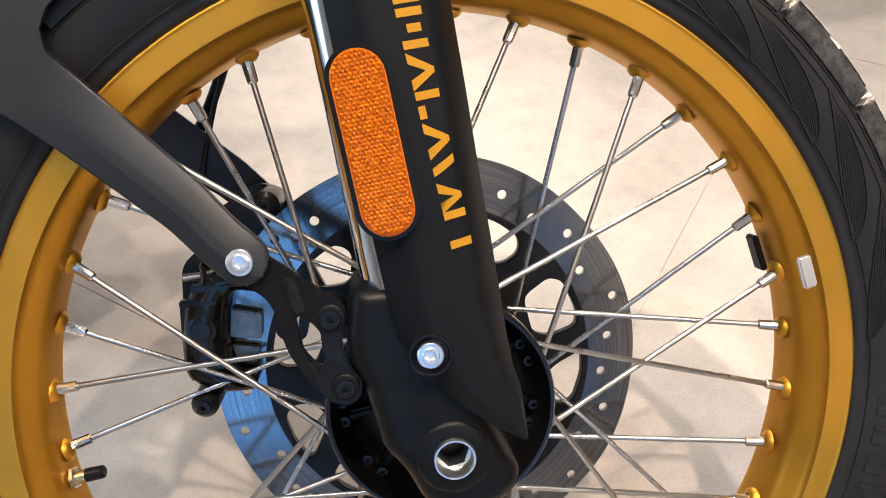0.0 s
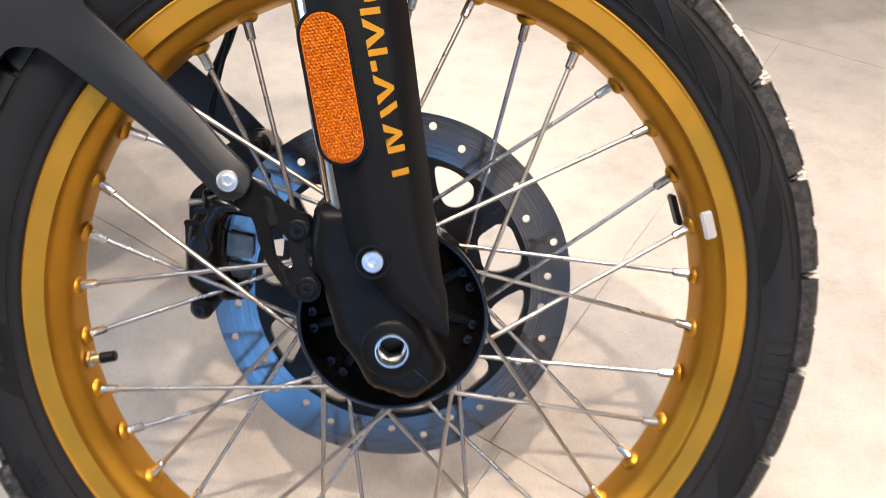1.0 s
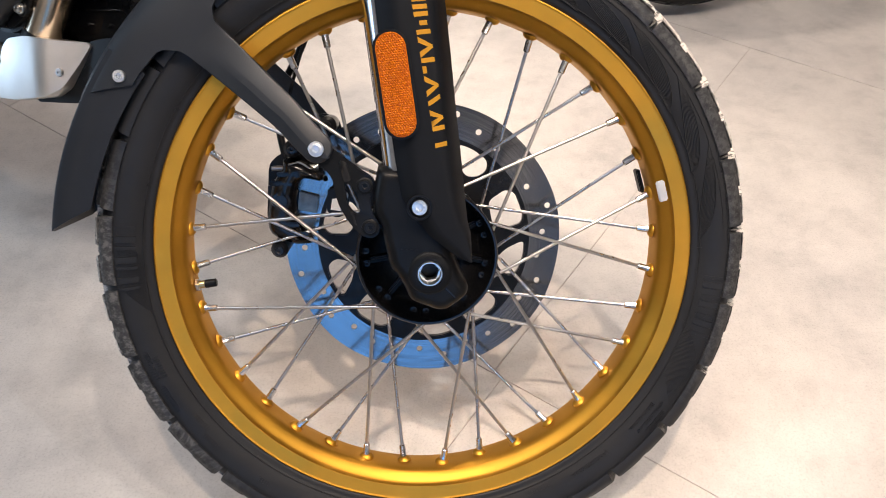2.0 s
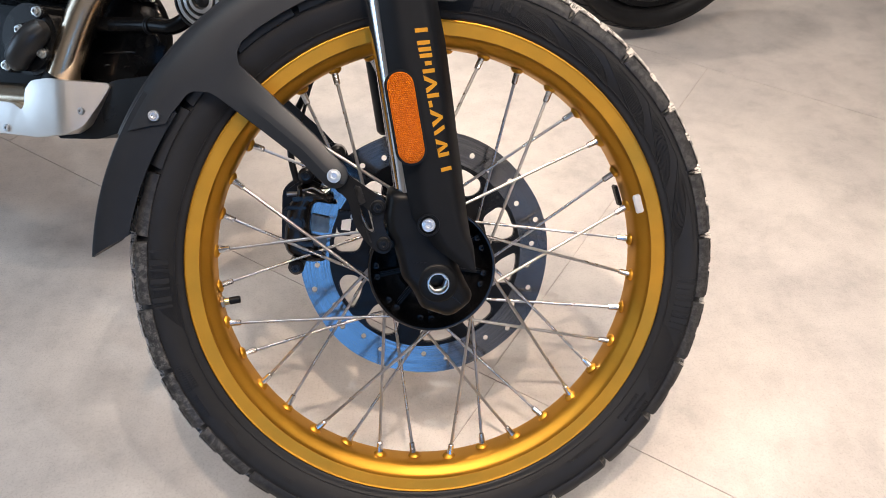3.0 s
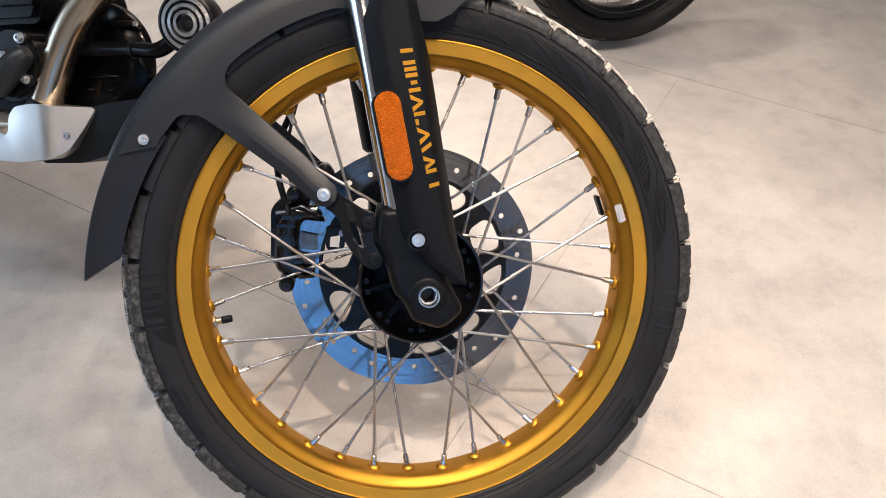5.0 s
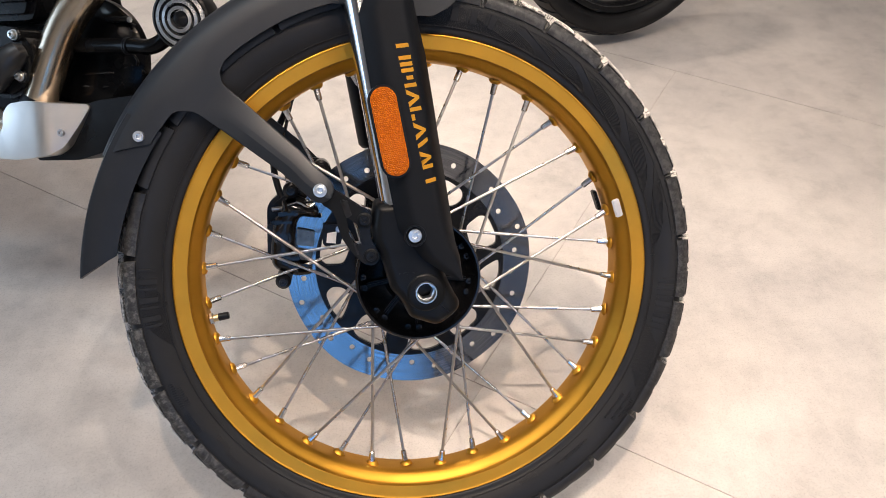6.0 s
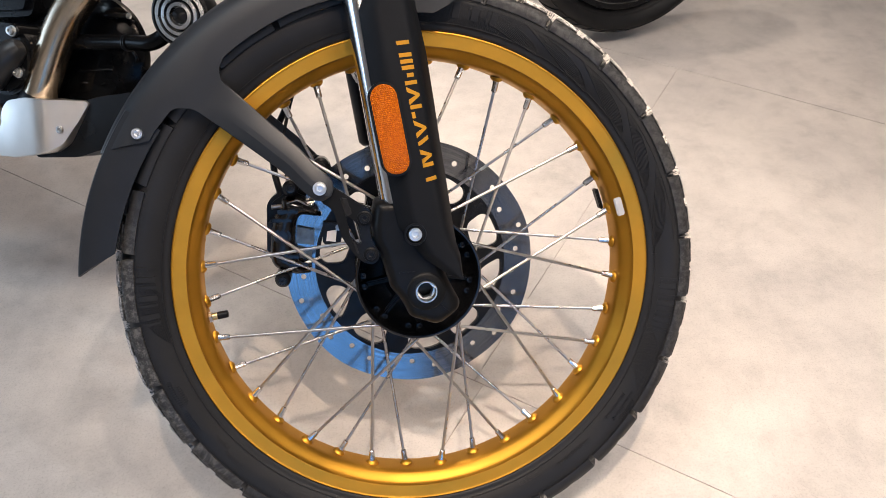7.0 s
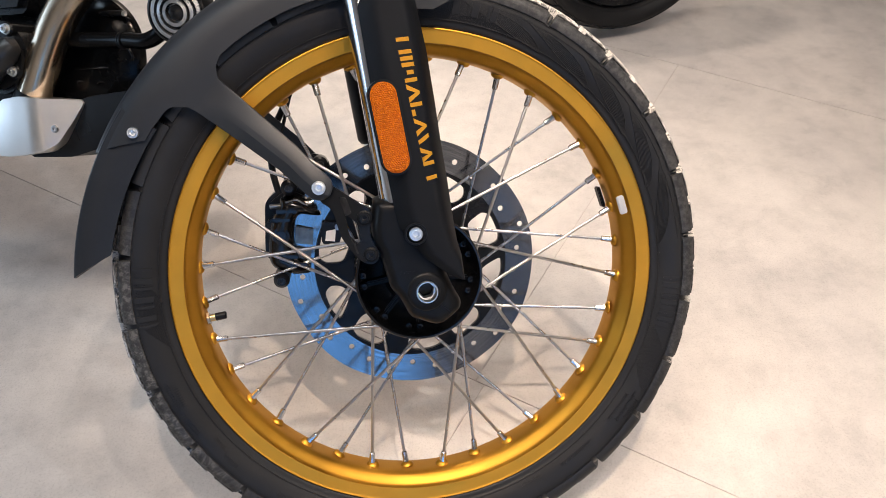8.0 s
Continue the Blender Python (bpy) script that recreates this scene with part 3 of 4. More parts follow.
# mould marks: raised bars where the maker's words stand
def bars(a0, r0, r1, widths, gap, lift):
    out, a = [], a0
    for w in widths:
        out.append(strip([(r0, a), ((r0 + r1) / 2, a), (r1, a)], w, lift))
        a += math.degrees((w + gap) / r0)
    return out


for a0, r0, r1, widths, gap in (
    (92.0, 0.293, 0.312, (0.004, 0.008, 0.004, 0.008, 0.004, 0.008, 0.004), 0.0042),
    (262.0, 0.293, 0.312, (0.004, 0.008, 0.004, 0.008, 0.004, 0.008, 0.004), 0.0042),
    (8.0, 0.294, 0.309, (0.010, 0.003, 0.010, 0.003, 0.009), 0.004),
):
    for bm in bars(a0, r0, r1, widths, gap, 0.0012):
        part("raised_mark", bm, M_TYRE, tyre)


def arc_text(words, size, radius, deg, inward=True):
    """Raised words that follow the tyre, read from the hub (inward) or from outside."""
    cu = bpy.data.curves.new("words", "FONT")
    cu.body, cu.size, cu.align_x, cu.extrude = words, size, "CENTER", 0.0005
    ob = bpy.data.objects.new("words", cu)
    scene.collection.objects.link(ob)
    me = bpy.data.meshes.new_from_object(ob.evaluated_get(bpy.context.evaluated_depsgraph_get()))
    bpy.data.objects.remove(ob)
    for v in me.vertices:
        x, y, z = v.co
        r = radius + y if inward else radius - y
        a = deg + math.degrees(x / radius) * (1 if inward else -1)
        v.co = polar(r, a, side_y(r) - 0.0002 - z * 2.2)
    me.materials.append(M_TYRE)
    return me


for words, size, r, a in (("TUBELESS", 0.0068, 0.312, 124), ("ON TUBE TYPE RIM", 0.0050, 0.3045, 124), ("FIT WITH A TUBE", 0.0050, 0.2975, 125), ("MAX. SPEED 210 Km/h", 0.0050, 0.2975, 140)):
    part("raised_print", arc_text(words, size, r, a, False), None, tyre)
for a, r, n in ((236, 0.304, 11), (243, 0.297, 9), (243, 0.304, 12), (225, 0.300, 8), (229, 0.294, 8), (212, 0.300, 5), (165, 0.299, 14), (150, 0.290, 10)):
    tagged(part("mould_mark", join(bars(a, r, r + 0.0045, [0.0014 + 0.0006 * (k % 2) for k in range(n)], 0.0011, 0.0010)), M_TYRE, tyre), kind="stuff")
for k in range(22):
    part("mould_tick", strip([(0.2845, k * 16.4 + 4), (0.2885, k * 16.4 + 4)], 0.0010, 0.0012), M_TYRE, tyre)

# rim
RIM = [(0.2770, -0.0295), (0.2780, -0.0312), (0.2780, -0.0330), (0.2774, -0.0346), (0.2764, -0.0351), (0.2754, -0.0346), (0.2744, -0.0342), (0.2622, -0.0344), (0.2611, -0.0340), (0.2606, -0.0318), (0.2599, -0.0298), (0.2584, -0.0278), (0.2560, -0.0254), (0.2520, -0.0210), (0.2498, -0.0176), (0.2487, -0.0130), (0.2484, -0.0060), (0.2484, -0.0015)]
rim_profile = RIM + [(r, -y) for r, y in reversed(RIM)] + [(0.2660, 0.0240), (0.2580, 0.0100), (0.2580, -0.0100), (0.2660, -0.0240)]
rim = part("rim", revolve(rim_profile, 240), M_GOLD, bike, "satin gold anodised aluminium rim", 24)

PHASE = 13.2


def spoke_set(front, sign):
    """Mesh of one spoke and nipple, from the rim at the top to a hub hole turned by sign."""
    hub_r, hub_y = (0.0722, -0.0290) if front else (0.0690, 0.0300)
    a = Vector((0, -0.003 if front else 0.003, 0.2515))
    b = polar(hub_r, 35 * sign, hub_y + (0.0025 if sign > 0 else -0.0025))
    d = (b - a).normalized()
    nip = sweep([a, a + d * 0.006, a + d * 0.0065, a + d * 0.018, a + d * 0.0195, a + d * 0.0205], [0.0040, 0.0040, 0.0037, 0.0035, 0.0033, 0.0024], 10)
    wire = sweep([a + d * 0.018, b - d * 0.010, b], 0.0019, 10)
    seat = revolve([(0.0085, 0.0), (0.0078, -0.0022), (0.0058, -0.0042), (0.0038, -0.0050), (0.0034, -0.0020)], 14, closed=False)
    seat_m = Matrix.Translation((0, a.y, 0.2490)) @ Vector(d).to_track_quat("-Y", "Z").to_matrix().to_4x4()
    seat.transform(seat_m)
    return to_mesh("spoke", wire, M_STEEL), to_mesh("nipple", nip, M_NIPPLE, 30), to_mesh("nipple_seat", seat, M_GOLD)


sets = {(f, s): spoke_set(f, s) for f in (True, False) for s in (1, -1)}
for k in range(36):
    front, sign = k % 2 == 0, (1 if k % 4 in (1, 2) else -1)
    wire, nip, seat = sets[(front, sign)]
    m = turned(PHASE + 10 * k)
    sp = part("spoke", wire, None, bike)
    sp.matrix_local = m
    part("nipple", nip, None, sp)
    part("nipple_seat", seat, None, rim).matrix_local = m

# valve, weights
va = 259.0
vm = turned(va)
valve = part("valve", sweep([(0, -0.003, 0.252), (0, -0.004, 0.238), (0, -0.004, 0.236)], [0.0042, 0.0042, 0.003], 14), M_BRASS, rim, "brass valve stem with black cap")
valve.matrix_local = vm
cap = part("valve_cap", sweep([(0, -0.004, 0.2385), (0, -0.004, 0.2375), (0, -0.0045, 0.2265), (0, -0.0045, 0.2255)], [0.0034, 0.0046, 0.0044, 0.0034], 16), M_BLACK, valve, "black plastic cap", 30)
part("valve_nut", sweep([(0, -0.0035, 0.2475), (0, -0.0035, 0.2470), (0, -0.0035, 0.2445), (0, -0.0035, 0.2440)], [0.0066, 0.0074, 0.0074, 0.0066], 6), M_RING, valve, "plated lock nut", 20)
wm = turned(72.0)
weight = part("wheel_weight", box(-0.011, 0.011, -0.0370, -0.0325, 0.2475, 0.2565, 0.0012), M_WEIGHT, rim, "pale clip-on balance weight")
weight.matrix_local = wm
part("balance_weight", box(-0.014, 0.012, 0.006, 0.018, 0.2415, 0.2460, 0.001), M_BLACK, rim, "dark stick-on balance weight").matrix_local = turned(70.5)

# hub
hub = part("hub", revolve([(0.0735, -0.0200), (0.0738, -0.0340), (0.0735, -0.0368), (0.0722, -0.0382), (0.0704, -0.0380), (0.0692, -0.0360), (0.0682, -0.0260), (0.0640, -0.0110), (0.0560, -0.0040), (0.0400, -0.0020), (0.0330, -0.0080), (0.0280, -0.0250), (0.0255, -0.0560), (0.0120, -0.0570), (0.0120, 0.0600), (0.0260, 0.0580), (0.0320, 0.0420), (0.0700, 0.0380), (0.0720, 0.0360), (0.0720, 0.0260), (0.0640, 0.0220), (0.0330, 0.0140), (0.0330, 0.0040), (0.0560, 0.0020), (0.0680, -0.0080)], 96), M_GLOSS, bike, "glossy black hub with a dished flange")
for k in range(9):
    rib = part("hub_rib", box(-0.0030, 0.0030, -0.0110, -0.0010, 0.0290, 0.0640, 0.0022), M_CAST, hub)
    rib.matrix_local = turned(40 * k + 18)
    for d in (-6, 6):
        screw(hub, "spoke_head", polar(0.0638, 40 * k + 24 + d, -0.0150), 0.0038, 0.0046, M_GLOSS)

# brake disc
HOLE_R = (0.1310, 0.1460, 0.1360, 0.1315, 0.1400)
holes = [circle(*polar(HOLE_R[k % 5], 12 * k).xz, 0.0034, 12) for k in range(30)]
disc = part("brake_disc", plate([polar(0.1565 - 0.0012 * (0.5 + 0.5 * math.cos(radians(6 * k * 2.5))), 2.0 * k).xz for k in range(180)], [[polar(0.1185, 4 * k).xz for k in range(90)]] + holes, 0.0515, 0.0560, 0.0004), M_DISC, bike, "brushed steel brake disc drilled with small holes")
windows = []
for k in range(5):
    for c, shape_ in ((33, ((0.1150, -17), (0.1165, -8), (0.1145, 3), (0.1050, 6.5), (0.0920, 4), (0.0860, -3), (0.0950, -11))), (69, ((0.0850, -13), (0.1085, -13.5), (0.1160, -9), (0.1165, 4), (0.1130, 9), (0.0925, 11), (0.0800, 7)))):
        windows.append(rounded([polar(r, 72 * k + c + a).xz for r, a in shape_], 0.007, 4))
part("disc_carrier", plate([polar(0.1205, 3 * k).xz for k in range(120)], windows + [circle(0, 0, 0.028, 24)], 0.0500, 0.0575, 0.0012), M_BLACK, disc, "black disc carrier")
for k in range(6):
    screw(disc, "disc_bolt", polar(0.066, 60 * k + 35, 0.0498), 0.0055, 0.005, M_BLACK)
part("sensor_ring", plate([polar(0.060, 4 * k).xz for k in range(90)], [circle(0, 0, 0.046, 40)], 0.0440, 0.0455), M_STEEL, disc, "slotted sensor ring")

# ---------------------------------------------------------------- motorcycle: fork
def fork_axis(z):
    """The fork leg's x at a height in the wheel's frame."""
    return -0.0095 - 0.1640 * z


for near in (True, False):
    s = -1 if near else 1
    y = s * 0.0850
    part("fork_tube", sweep([(fork_axis(0.097), y, 0.097), (fork_axis(0.62), y, 0.62)], 0.0215, 48), M_CHROME, bike, "polished chrome fork tube")
    outline = rounded([(-0.0546, 0.0836), (-0.0530, 0.0944), (-0.0490, 0.0978), (-0.0300, 0.0985), (0.0050, 0.1000), (0.0150, 0.0600), (0.0210, 0.0200), (0.0300, 0.0012), (0.0385, -0.0140), (0.0370, -0.0230), (0.0285, -0.0305), (0.0190, -0.0375), (0.0110, -0.0392), (0.0010, -0.0360), (-0.0169, -0.0297), (-0.0220, -0.0182), (-0.0281, -0.0074), (-0.0379, 0.0031), (-0.0411, 0.0168), (-0.0452, 0.0314), (-0.0473, 0.0424), (-0.0541, 0.0527), (-0.0562, 0.0693)], 0.006, 4)
    y0, y1 = (-0.1066, -0.0580) if near else (0.1120, 0.0600)
    part("fork_bottom", pillow(outline, [circle(0, 0, 0.0118, 28)], y0, y1, 0.0105, 0.0120), M_CAST, bike, "black cast fork foot", 50)

part("leg_sleeve", sweep([(fork_axis(0.150), 0.085, 0.150), (fork_axis(0.155), 0.085, 0.155), (fork_axis(0.30), 0.085, 0.30), (fork_axis(0.60), 0.085, 0.60)], [0.0235, 0.0275, 0.0290, 0.0290], 28), M_BLACK, bike, "black plastic sleeve round the far fork leg")
part("axle_boss", revolve([(0.0125, -0.1085), (0.0185, -0.1085), (0.0205, -0.1072), (0.0235, -0.1030), (0.0260, -0.0990), (0.0125, -0.0980)], 48), M_CAST, bike)
axle = part("axle", revolve([(0.0098, -0.1085), (0.0104, -0.1108), (0.0114, -0.1108), (0.0120, -0.1095), (0.0120, -0.0600), (0.0098, -0.0600)], 48), M_ZINC, bike, "hollow bright steel wheel axle")
part("hexagon_socket", plate(circle(0, 0, 0.0108, 36), [circle(0, 0, 0.0092, 6, 0.3)], -0.1000, -0.0900), M_ZINC, axle)
part("axle_core", revolve([(0.0, -0.0850), (0.0102, -0.0850), (0.0102, -0.0650), (0.0, -0.0650)], 32, closed=False), M_BLACK, axle)
pinch = part("pinch_slot", box(0.0210, 0.0340, -0.1072, -0.1010, -0.0006, 0.0004), M_GLOSS, bike)
pinch.matrix_local = Matrix.Rotation(radians(42), 4, "Y")
for n in range(4):
    part("cast_mark", box(-0.0285 + 0.0045 * n, -0.0255 + 0.0045 * n, -0.1072, -0.1040, 0.0200, 0.0225, 0.0003), M_CAST, bike)

# guard that covers the lower leg: rows of (left x, z) and (right x, z)
GUARD = [((-0.0830, 0.4300), (-0.0340, 0.4300)), ((-0.0700, 0.3400), (-0.0170, 0.3400)), ((-0.0600, 0.3060), (-0.0100, 0.3050)), ((-0.0665, 0.2890), (-0.0055, 0.2850)), ((-0.0600, 0.2450), (0.0025, 0.2500)), ((-0.0520, 0.1950), (0.0105, 0.2000)), ((-0.0440, 0.1450), (0.0180, 0.1500)), ((-0.0370, 0.1080), (0.0230, 0.1200)), ((-0.0335, 0.0900), (0.0252, 0.1050)), ((-0.0285, 0.0700), (0.0280, 0.0880)), ((-0.0180, 0.0555), (0.0302, 0.0700)), ((-0.0030, 0.0375), (0.0330, 0.0520)), ((0.0220, 0.0205), (0.0362, 0.0400)), ((0.0365, 0.0148), (0.0378, 0.0165))]


def guard_depth(u):
    """How far the guard's face falls back from its crest across its width."""
    left, right = max(0.0, 0.32 - u) / 0.32, max(0.0, u - 0.72) / 0.28
    return 0.0150 * left ** 1.6 + 0.0260 * right ** 1.8


def guard_shell(s):
    bm = bmesh.new()
    n, rows = 18, []
    dense = []
    for (l0, r0), (l1, r1) in zip(GUARD, GUARD[1:]):
        for k in range(4):
            t = k / 4
            dense.append((Vector(l0).lerp(Vector(l1), t), Vector(r0).lerp(Vector(r1), t)))
    dense.append((Vector(GUARD[-1][0]), Vector(GUARD[-1][1])))
    for l, r in dense:
        row = []
        narrow = min(1.0, (r - l).length / 0.055)
        for k in range(n + 1):
            u = k / n
            p = l.lerp(r, u)
            row.append(bm.verts.new((p.x, s * (0.1235 - guard_depth(u) * narrow), p.y)))
        rows.append(row)
    for a, b in zip(rows, rows[1:]):
        for k in range(n):
            bm.faces.new((a[k], a[k + 1], b[k + 1], b[k]))
    bmesh.ops.recalc_face_normals(bm, faces=bm.faces)
    if sum(f.normal.y for f in bm.faces) * s < 0:
        bmesh.ops.reverse_faces(bm, faces=bm.faces)
    bmesh.ops.solidify(bm, geom=bm.faces, thickness=0.0035)
    return bm


guard = part("fork_guard", guard_shell(-1), M_PLASTIC, bike, "matt dark-grey plastic fork guard with gold marks", 45)
part("fork_guard", guard_shell(1), M_PLASTIC, bike, "", 45)

part("bolt_recess", revolve([(0.0118, 0.0), (0.0112, -0.0016), (0.0100, -0.0016), (0.0094, 0.0)], 36), M_BLACK, guard).matrix_local = Matrix.Translation((-0.0130, -0.1232, 0.0650))
screw(guard, "guard_bolt", (-0.0130, -0.1228, 0.0650), 0.0070, 0.0036, M_ZINC, label="bright zinc hexagon socket bolt")


def capsule(a, b, r, n=14):
    a, b = Vector(a), Vector(b)
    d = (b - a).normalized()
    o = Vector((-d.y, d.x))
    pts = [b + r * (math.cos(t) * o + math.sin(t) * d) for t in (math.pi * k / n for k in range(n + 1))]
    pts += [a + r * (-math.cos(t) * o - math.sin(t) * d) for t in (math.pi * k / n for k in range(n + 1))]
    return [p[:] for p in pts]


A, B = (-0.0440, 0.2040), (-0.0322, 0.1412)
refl = part("reflector_base", plate(capsule(A, B, 0.0158), [], -0.1285, -0.1120, 0.0015), M_BLACK, guard, "black reflector housing")
lens = plate(capsule(A, B, 0.0133), [], -0.1300, -0.1280, 0.0007)
la, lb = Vector(A), Vector(B)
ld, ll = (lb - la).normalized(), (lb - la).length
lo = Vector((-ld.y, ld.x))
CELL = 0.00130
for iu in range(-12, 13):
    for iv in range(-16, 50):
        u, v = iu * CELL * 1.732 + (CELL * 0.866 if iv % 2 else 0), iv * CELL * 1.5
        if math.hypot(u, v - min(max(v, 0), ll)) > 0.0122:
            continue
        c = la + ld * v + lo * u
        rim_v = [lens.verts.new((c.x + e.x, -0.13005, c.y + e.y)) for e in (CELL * 0.97 * (math.sin(q) * lo + math.cos(q) * ld) for q in (math.pi / 3 * k for k in range(6)))]
        tip = lens.verts.new((c.x, -0.13075, c.y))
        for k in range(6):
            lens.faces.new((rim_v[k], rim_v[(k + 1) % 6], tip))
part("reflector_lens", lens, M_AMBER, refl, "amber reflector with a honeycomb grain", 12)

# plain gold bars and chevrons down the guard, in place of the maker's word
def mark(corners):
    """One mark from (along, across) corners on the band between two lines down the guard."""
    base = [Vector((-0.0308, 0.2590)), Vector((-0.0010, 0.1193))]
    cap_ = [Vector((-0.0182, 0.2604)), Vector((0.0094, 0.1222))]
    q = [base[0].lerp(base[1], u).lerp(cap_[0].lerp(cap_[1], u), v)[:] for u, v in corners]
    part("gold_mark", plate(q, [], -0.12385, -0.1230), M_YELLOW, guard, "plain gold decal stroke")


def stroke(u0, u1, v0=0.0, v1=1.0):
    mark([(u0, v0), (u0, v1), (u1, v1), (u1, v0)])


def chevron(u0, u1):
    m = (u0 + u1) / 2
    mark([(u0, 0), (m - 0.006, 1), (m + 0.012, 1), (u1, 0), (u1 - 0.036, 0), (m + 0.003, 0.66), (u0 + 0.036, 0)])


for u in (0.0, 0.085, 0.130, 0.173, 0.279, 0.449, 0.868, 0.972):
    stroke(u, u + 0.028)
stroke(0.226, 0.254, 0.30, 0.85)
stroke(0.497, 0.541, 0.0, 0.30)
for u0, u1 in ((0.317, 0.445), (0.553, 0.682), (0.763, 0.870)):
    chevron(u0, u1)
mark([(0.676, 1), (0.712, 0.0), (0.740, 0.0), (0.728, 0.42), (0.704, 1)])

# bracket between the fork foot and the mudguard stay
bracket_outline = rounded([(-0.1180, 0.1120), (-0.1080, 0.0939), (-0.1019, 0.0909), (-0.0966, 0.0854), (-0.0940, 0.0792), (-0.0918, 0.0690), (-0.0880, 0.0575), (-0.0820, 0.0485), (-0.0767, 0.0414), (-0.0708, 0.0357), (-0.0655, 0.0310), (-0.0563, 0.0285), (-0.0493, 0.0335), (-0.0487, 0.0430), (-0.0550, 0.0515), (-0.0583, 0.0610), (-0.0583, 0.0705), (-0.0548, 0.0800), (-0.0580, 0.0885), (-0.0678, 0.0940), (-0.0752, 0.0990), (-0.0810, 0.1025), (-0.0884, 0.1076), (-0.0943, 0.1111), (-0.1050, 0.1200)], 0.004, 3)
slot = rounded([(-0.0829, 0.0783), (-0.0803, 0.0800), (-0.0728, 0.0743), (-0.0700, 0.0706), (-0.0692, 0.0592), (-0.0675, 0.0548), (-0.0700, 0.0520), (-0.0740, 0.0540), (-0.0797, 0.0606), (-0.0813, 0.0702)], 0.0015, 3)


def bracket_slope(x, z):
    return 0.32 * max(0.0, -0.065 - x)


bracket = part("stay_bracket", plate(bracket_outline, [slot], -0.0960, -0.0920, 0.0010, bracket_slope), M_BLACK, bike, "black pressed-steel bracket")
for face_ in ([(-0.0897, 0.1013), (-0.0820, 0.1000), (-0.0765, 0.0840), (-0.0833, 0.0800)], [(-0.0785, 0.0570), (-0.0735, 0.0530), (-0.0690, 0.0400), (-0.0730, 0.0400)]):
    part("pressed_rib", plate(rounded(face_, 0.002, 3), [], -0.0972, -0.0950, 0.0008, lambda x, z: bracket_slope(x, z) + 0.10 * (x + 0.080)), M_HEAD, bracket)
for bx, bz in ((-0.0640, 0.0791), (-0.0577, 0.0398)):
    part("bolt_seat", revolve([(0.0080, 0.0), (0.0078, -0.0012), (0.0070, -0.0018), (0.0046, -0.0018), (0.0046, 0.0)], 28), M_CAST, bracket).matrix_local = Matrix.Translation((bx, -0.0958, bz))
    screw(bracket, "bracket_bolt", (bx, -0.0962, bz), 0.0054, 0.0040, M_BLACK)
    part("fork_lug", sweep([(bx, -0.0920, bz), (bx, -0.0700, bz)], 0.0085, 24), M_CAST, bracket)

# ---------------------------------------------------------------- motorcycle: mudguard
def lerp_table(table, x):
    for (a, va_), (b, vb) in zip(table, table[1:]):
        if a <= x <= b:
            return va_ + (vb - va_) * (x - a) / (b - a)
    return table[0][1] if x < table[0][0] else table[-1][1]


SKIRT = [(-62, 0.327), (-58.8, 0.3256), (-55.4, 0.3246), (-54.1, 0.3212), (-50.9, 0.301), (-49, 0.297), (-45, 0.295), (-44.2, 0.297), (-43.2, 0.3073), (-42.2, 0.315), (-40.1, 0.3204), (-37, 0.3212), (-25, 0.3212), (-17, 0.3195), (-10, 0.306), (-4, 0.294), (3, 0.294), (6, 0.304), (10, 0.330), (13, 0.341), (18, 0.343)]


def arch(a0, a1, skirt, crown, width, steps, thick=0.003, soft=0.020, slant=0.0, fade=3):
    """A curved shell over the tyre between two angles."""
    bm, rows = bmesh.new(), []
    for i in range(steps + 1):
        t = i / steps
        a = a0 + (a1 - a0) * t
        rin, rc, w = skirt(a), crown(a), width
        prof = [(rin, -w), (rin + (rc - soft - rin) * 0.5, -w), (rc - soft, -w + 0.0006), (rc - soft * 0.45, -w * (1 - 7 * soft)), (rc - soft * 0.15, -w * (1 - 20 * soft)), (rc, 0.0)]
        prof += [(r, -y) for r, y in reversed(prof[:-1])]
        cut = slant * (1 - t) ** fade
        rows.append([bm.verts.new(polar(r, a + cut * (rc - r) / (rc - rin), y)) for r, y in prof])
    for p, q in zip(rows, rows[1:]):
        for k in range(len(p) - 1):
            bm.faces.new((p[k], p[k + 1], q[k + 1], q[k]))
    bmesh.ops.recalc_face_normals(bm, faces=bm.faces)
    mid = max(bm.faces, key=lambda f: f.calc_center_median().length)
    if mid.normal.dot(mid.calc_center_median()) < 0:
        bmesh.ops.reverse_faces(bm, faces=bm.faces)
    bmesh.ops.solidify(bm, geom=bm.faces, thickness=thick)
    return bm


mudguard = part("mudguard", arch(-67.2, 18, lambda a: lerp_table(SKIRT, a), lambda a: 0.371 - 0.0001 * (a + 30), 0.0585, 170, slant=6.5, fade=10), M_MUD, bike, "matt dark-grey plastic front mudguard", 35)
part("mud_flap", arch(-87.7, -58, lambda a: 0.3265 + (-70 - a) * 0.0003, lambda a: 0.3665 + (-62 - a) * 0.0002, 0.0558, 24, 0.0025, 0.006, 4.7), M_FLAP, bike, "dark-grey plastic mud flap", 35)
D2, N2 = Vector((0.8085, -0.5885)), Vector((0.5885, 0.8085))
HALF = [(-0.312, 0.0225), (-0.308, 0.0218), (-0.300, 0.0203), (-0.200, 0.0155), (-0.170, 0.0145), (-0.1546, 0.0145)]
LOWER = [(-0.312, 0.0140), (-0.308, 0.0148), (-0.300, 0.0160), (-0.195, 0.0160), (-0.170, 0.0125), (-0.1546, 0.0112)]
OUT = [(-0.312, 0.0582), (-0.298, 0.0586), (-0.280, 0.0610), (-0.170, 0.0895), (-0.1546, 0.0925), (-0.140, 0.0925)]


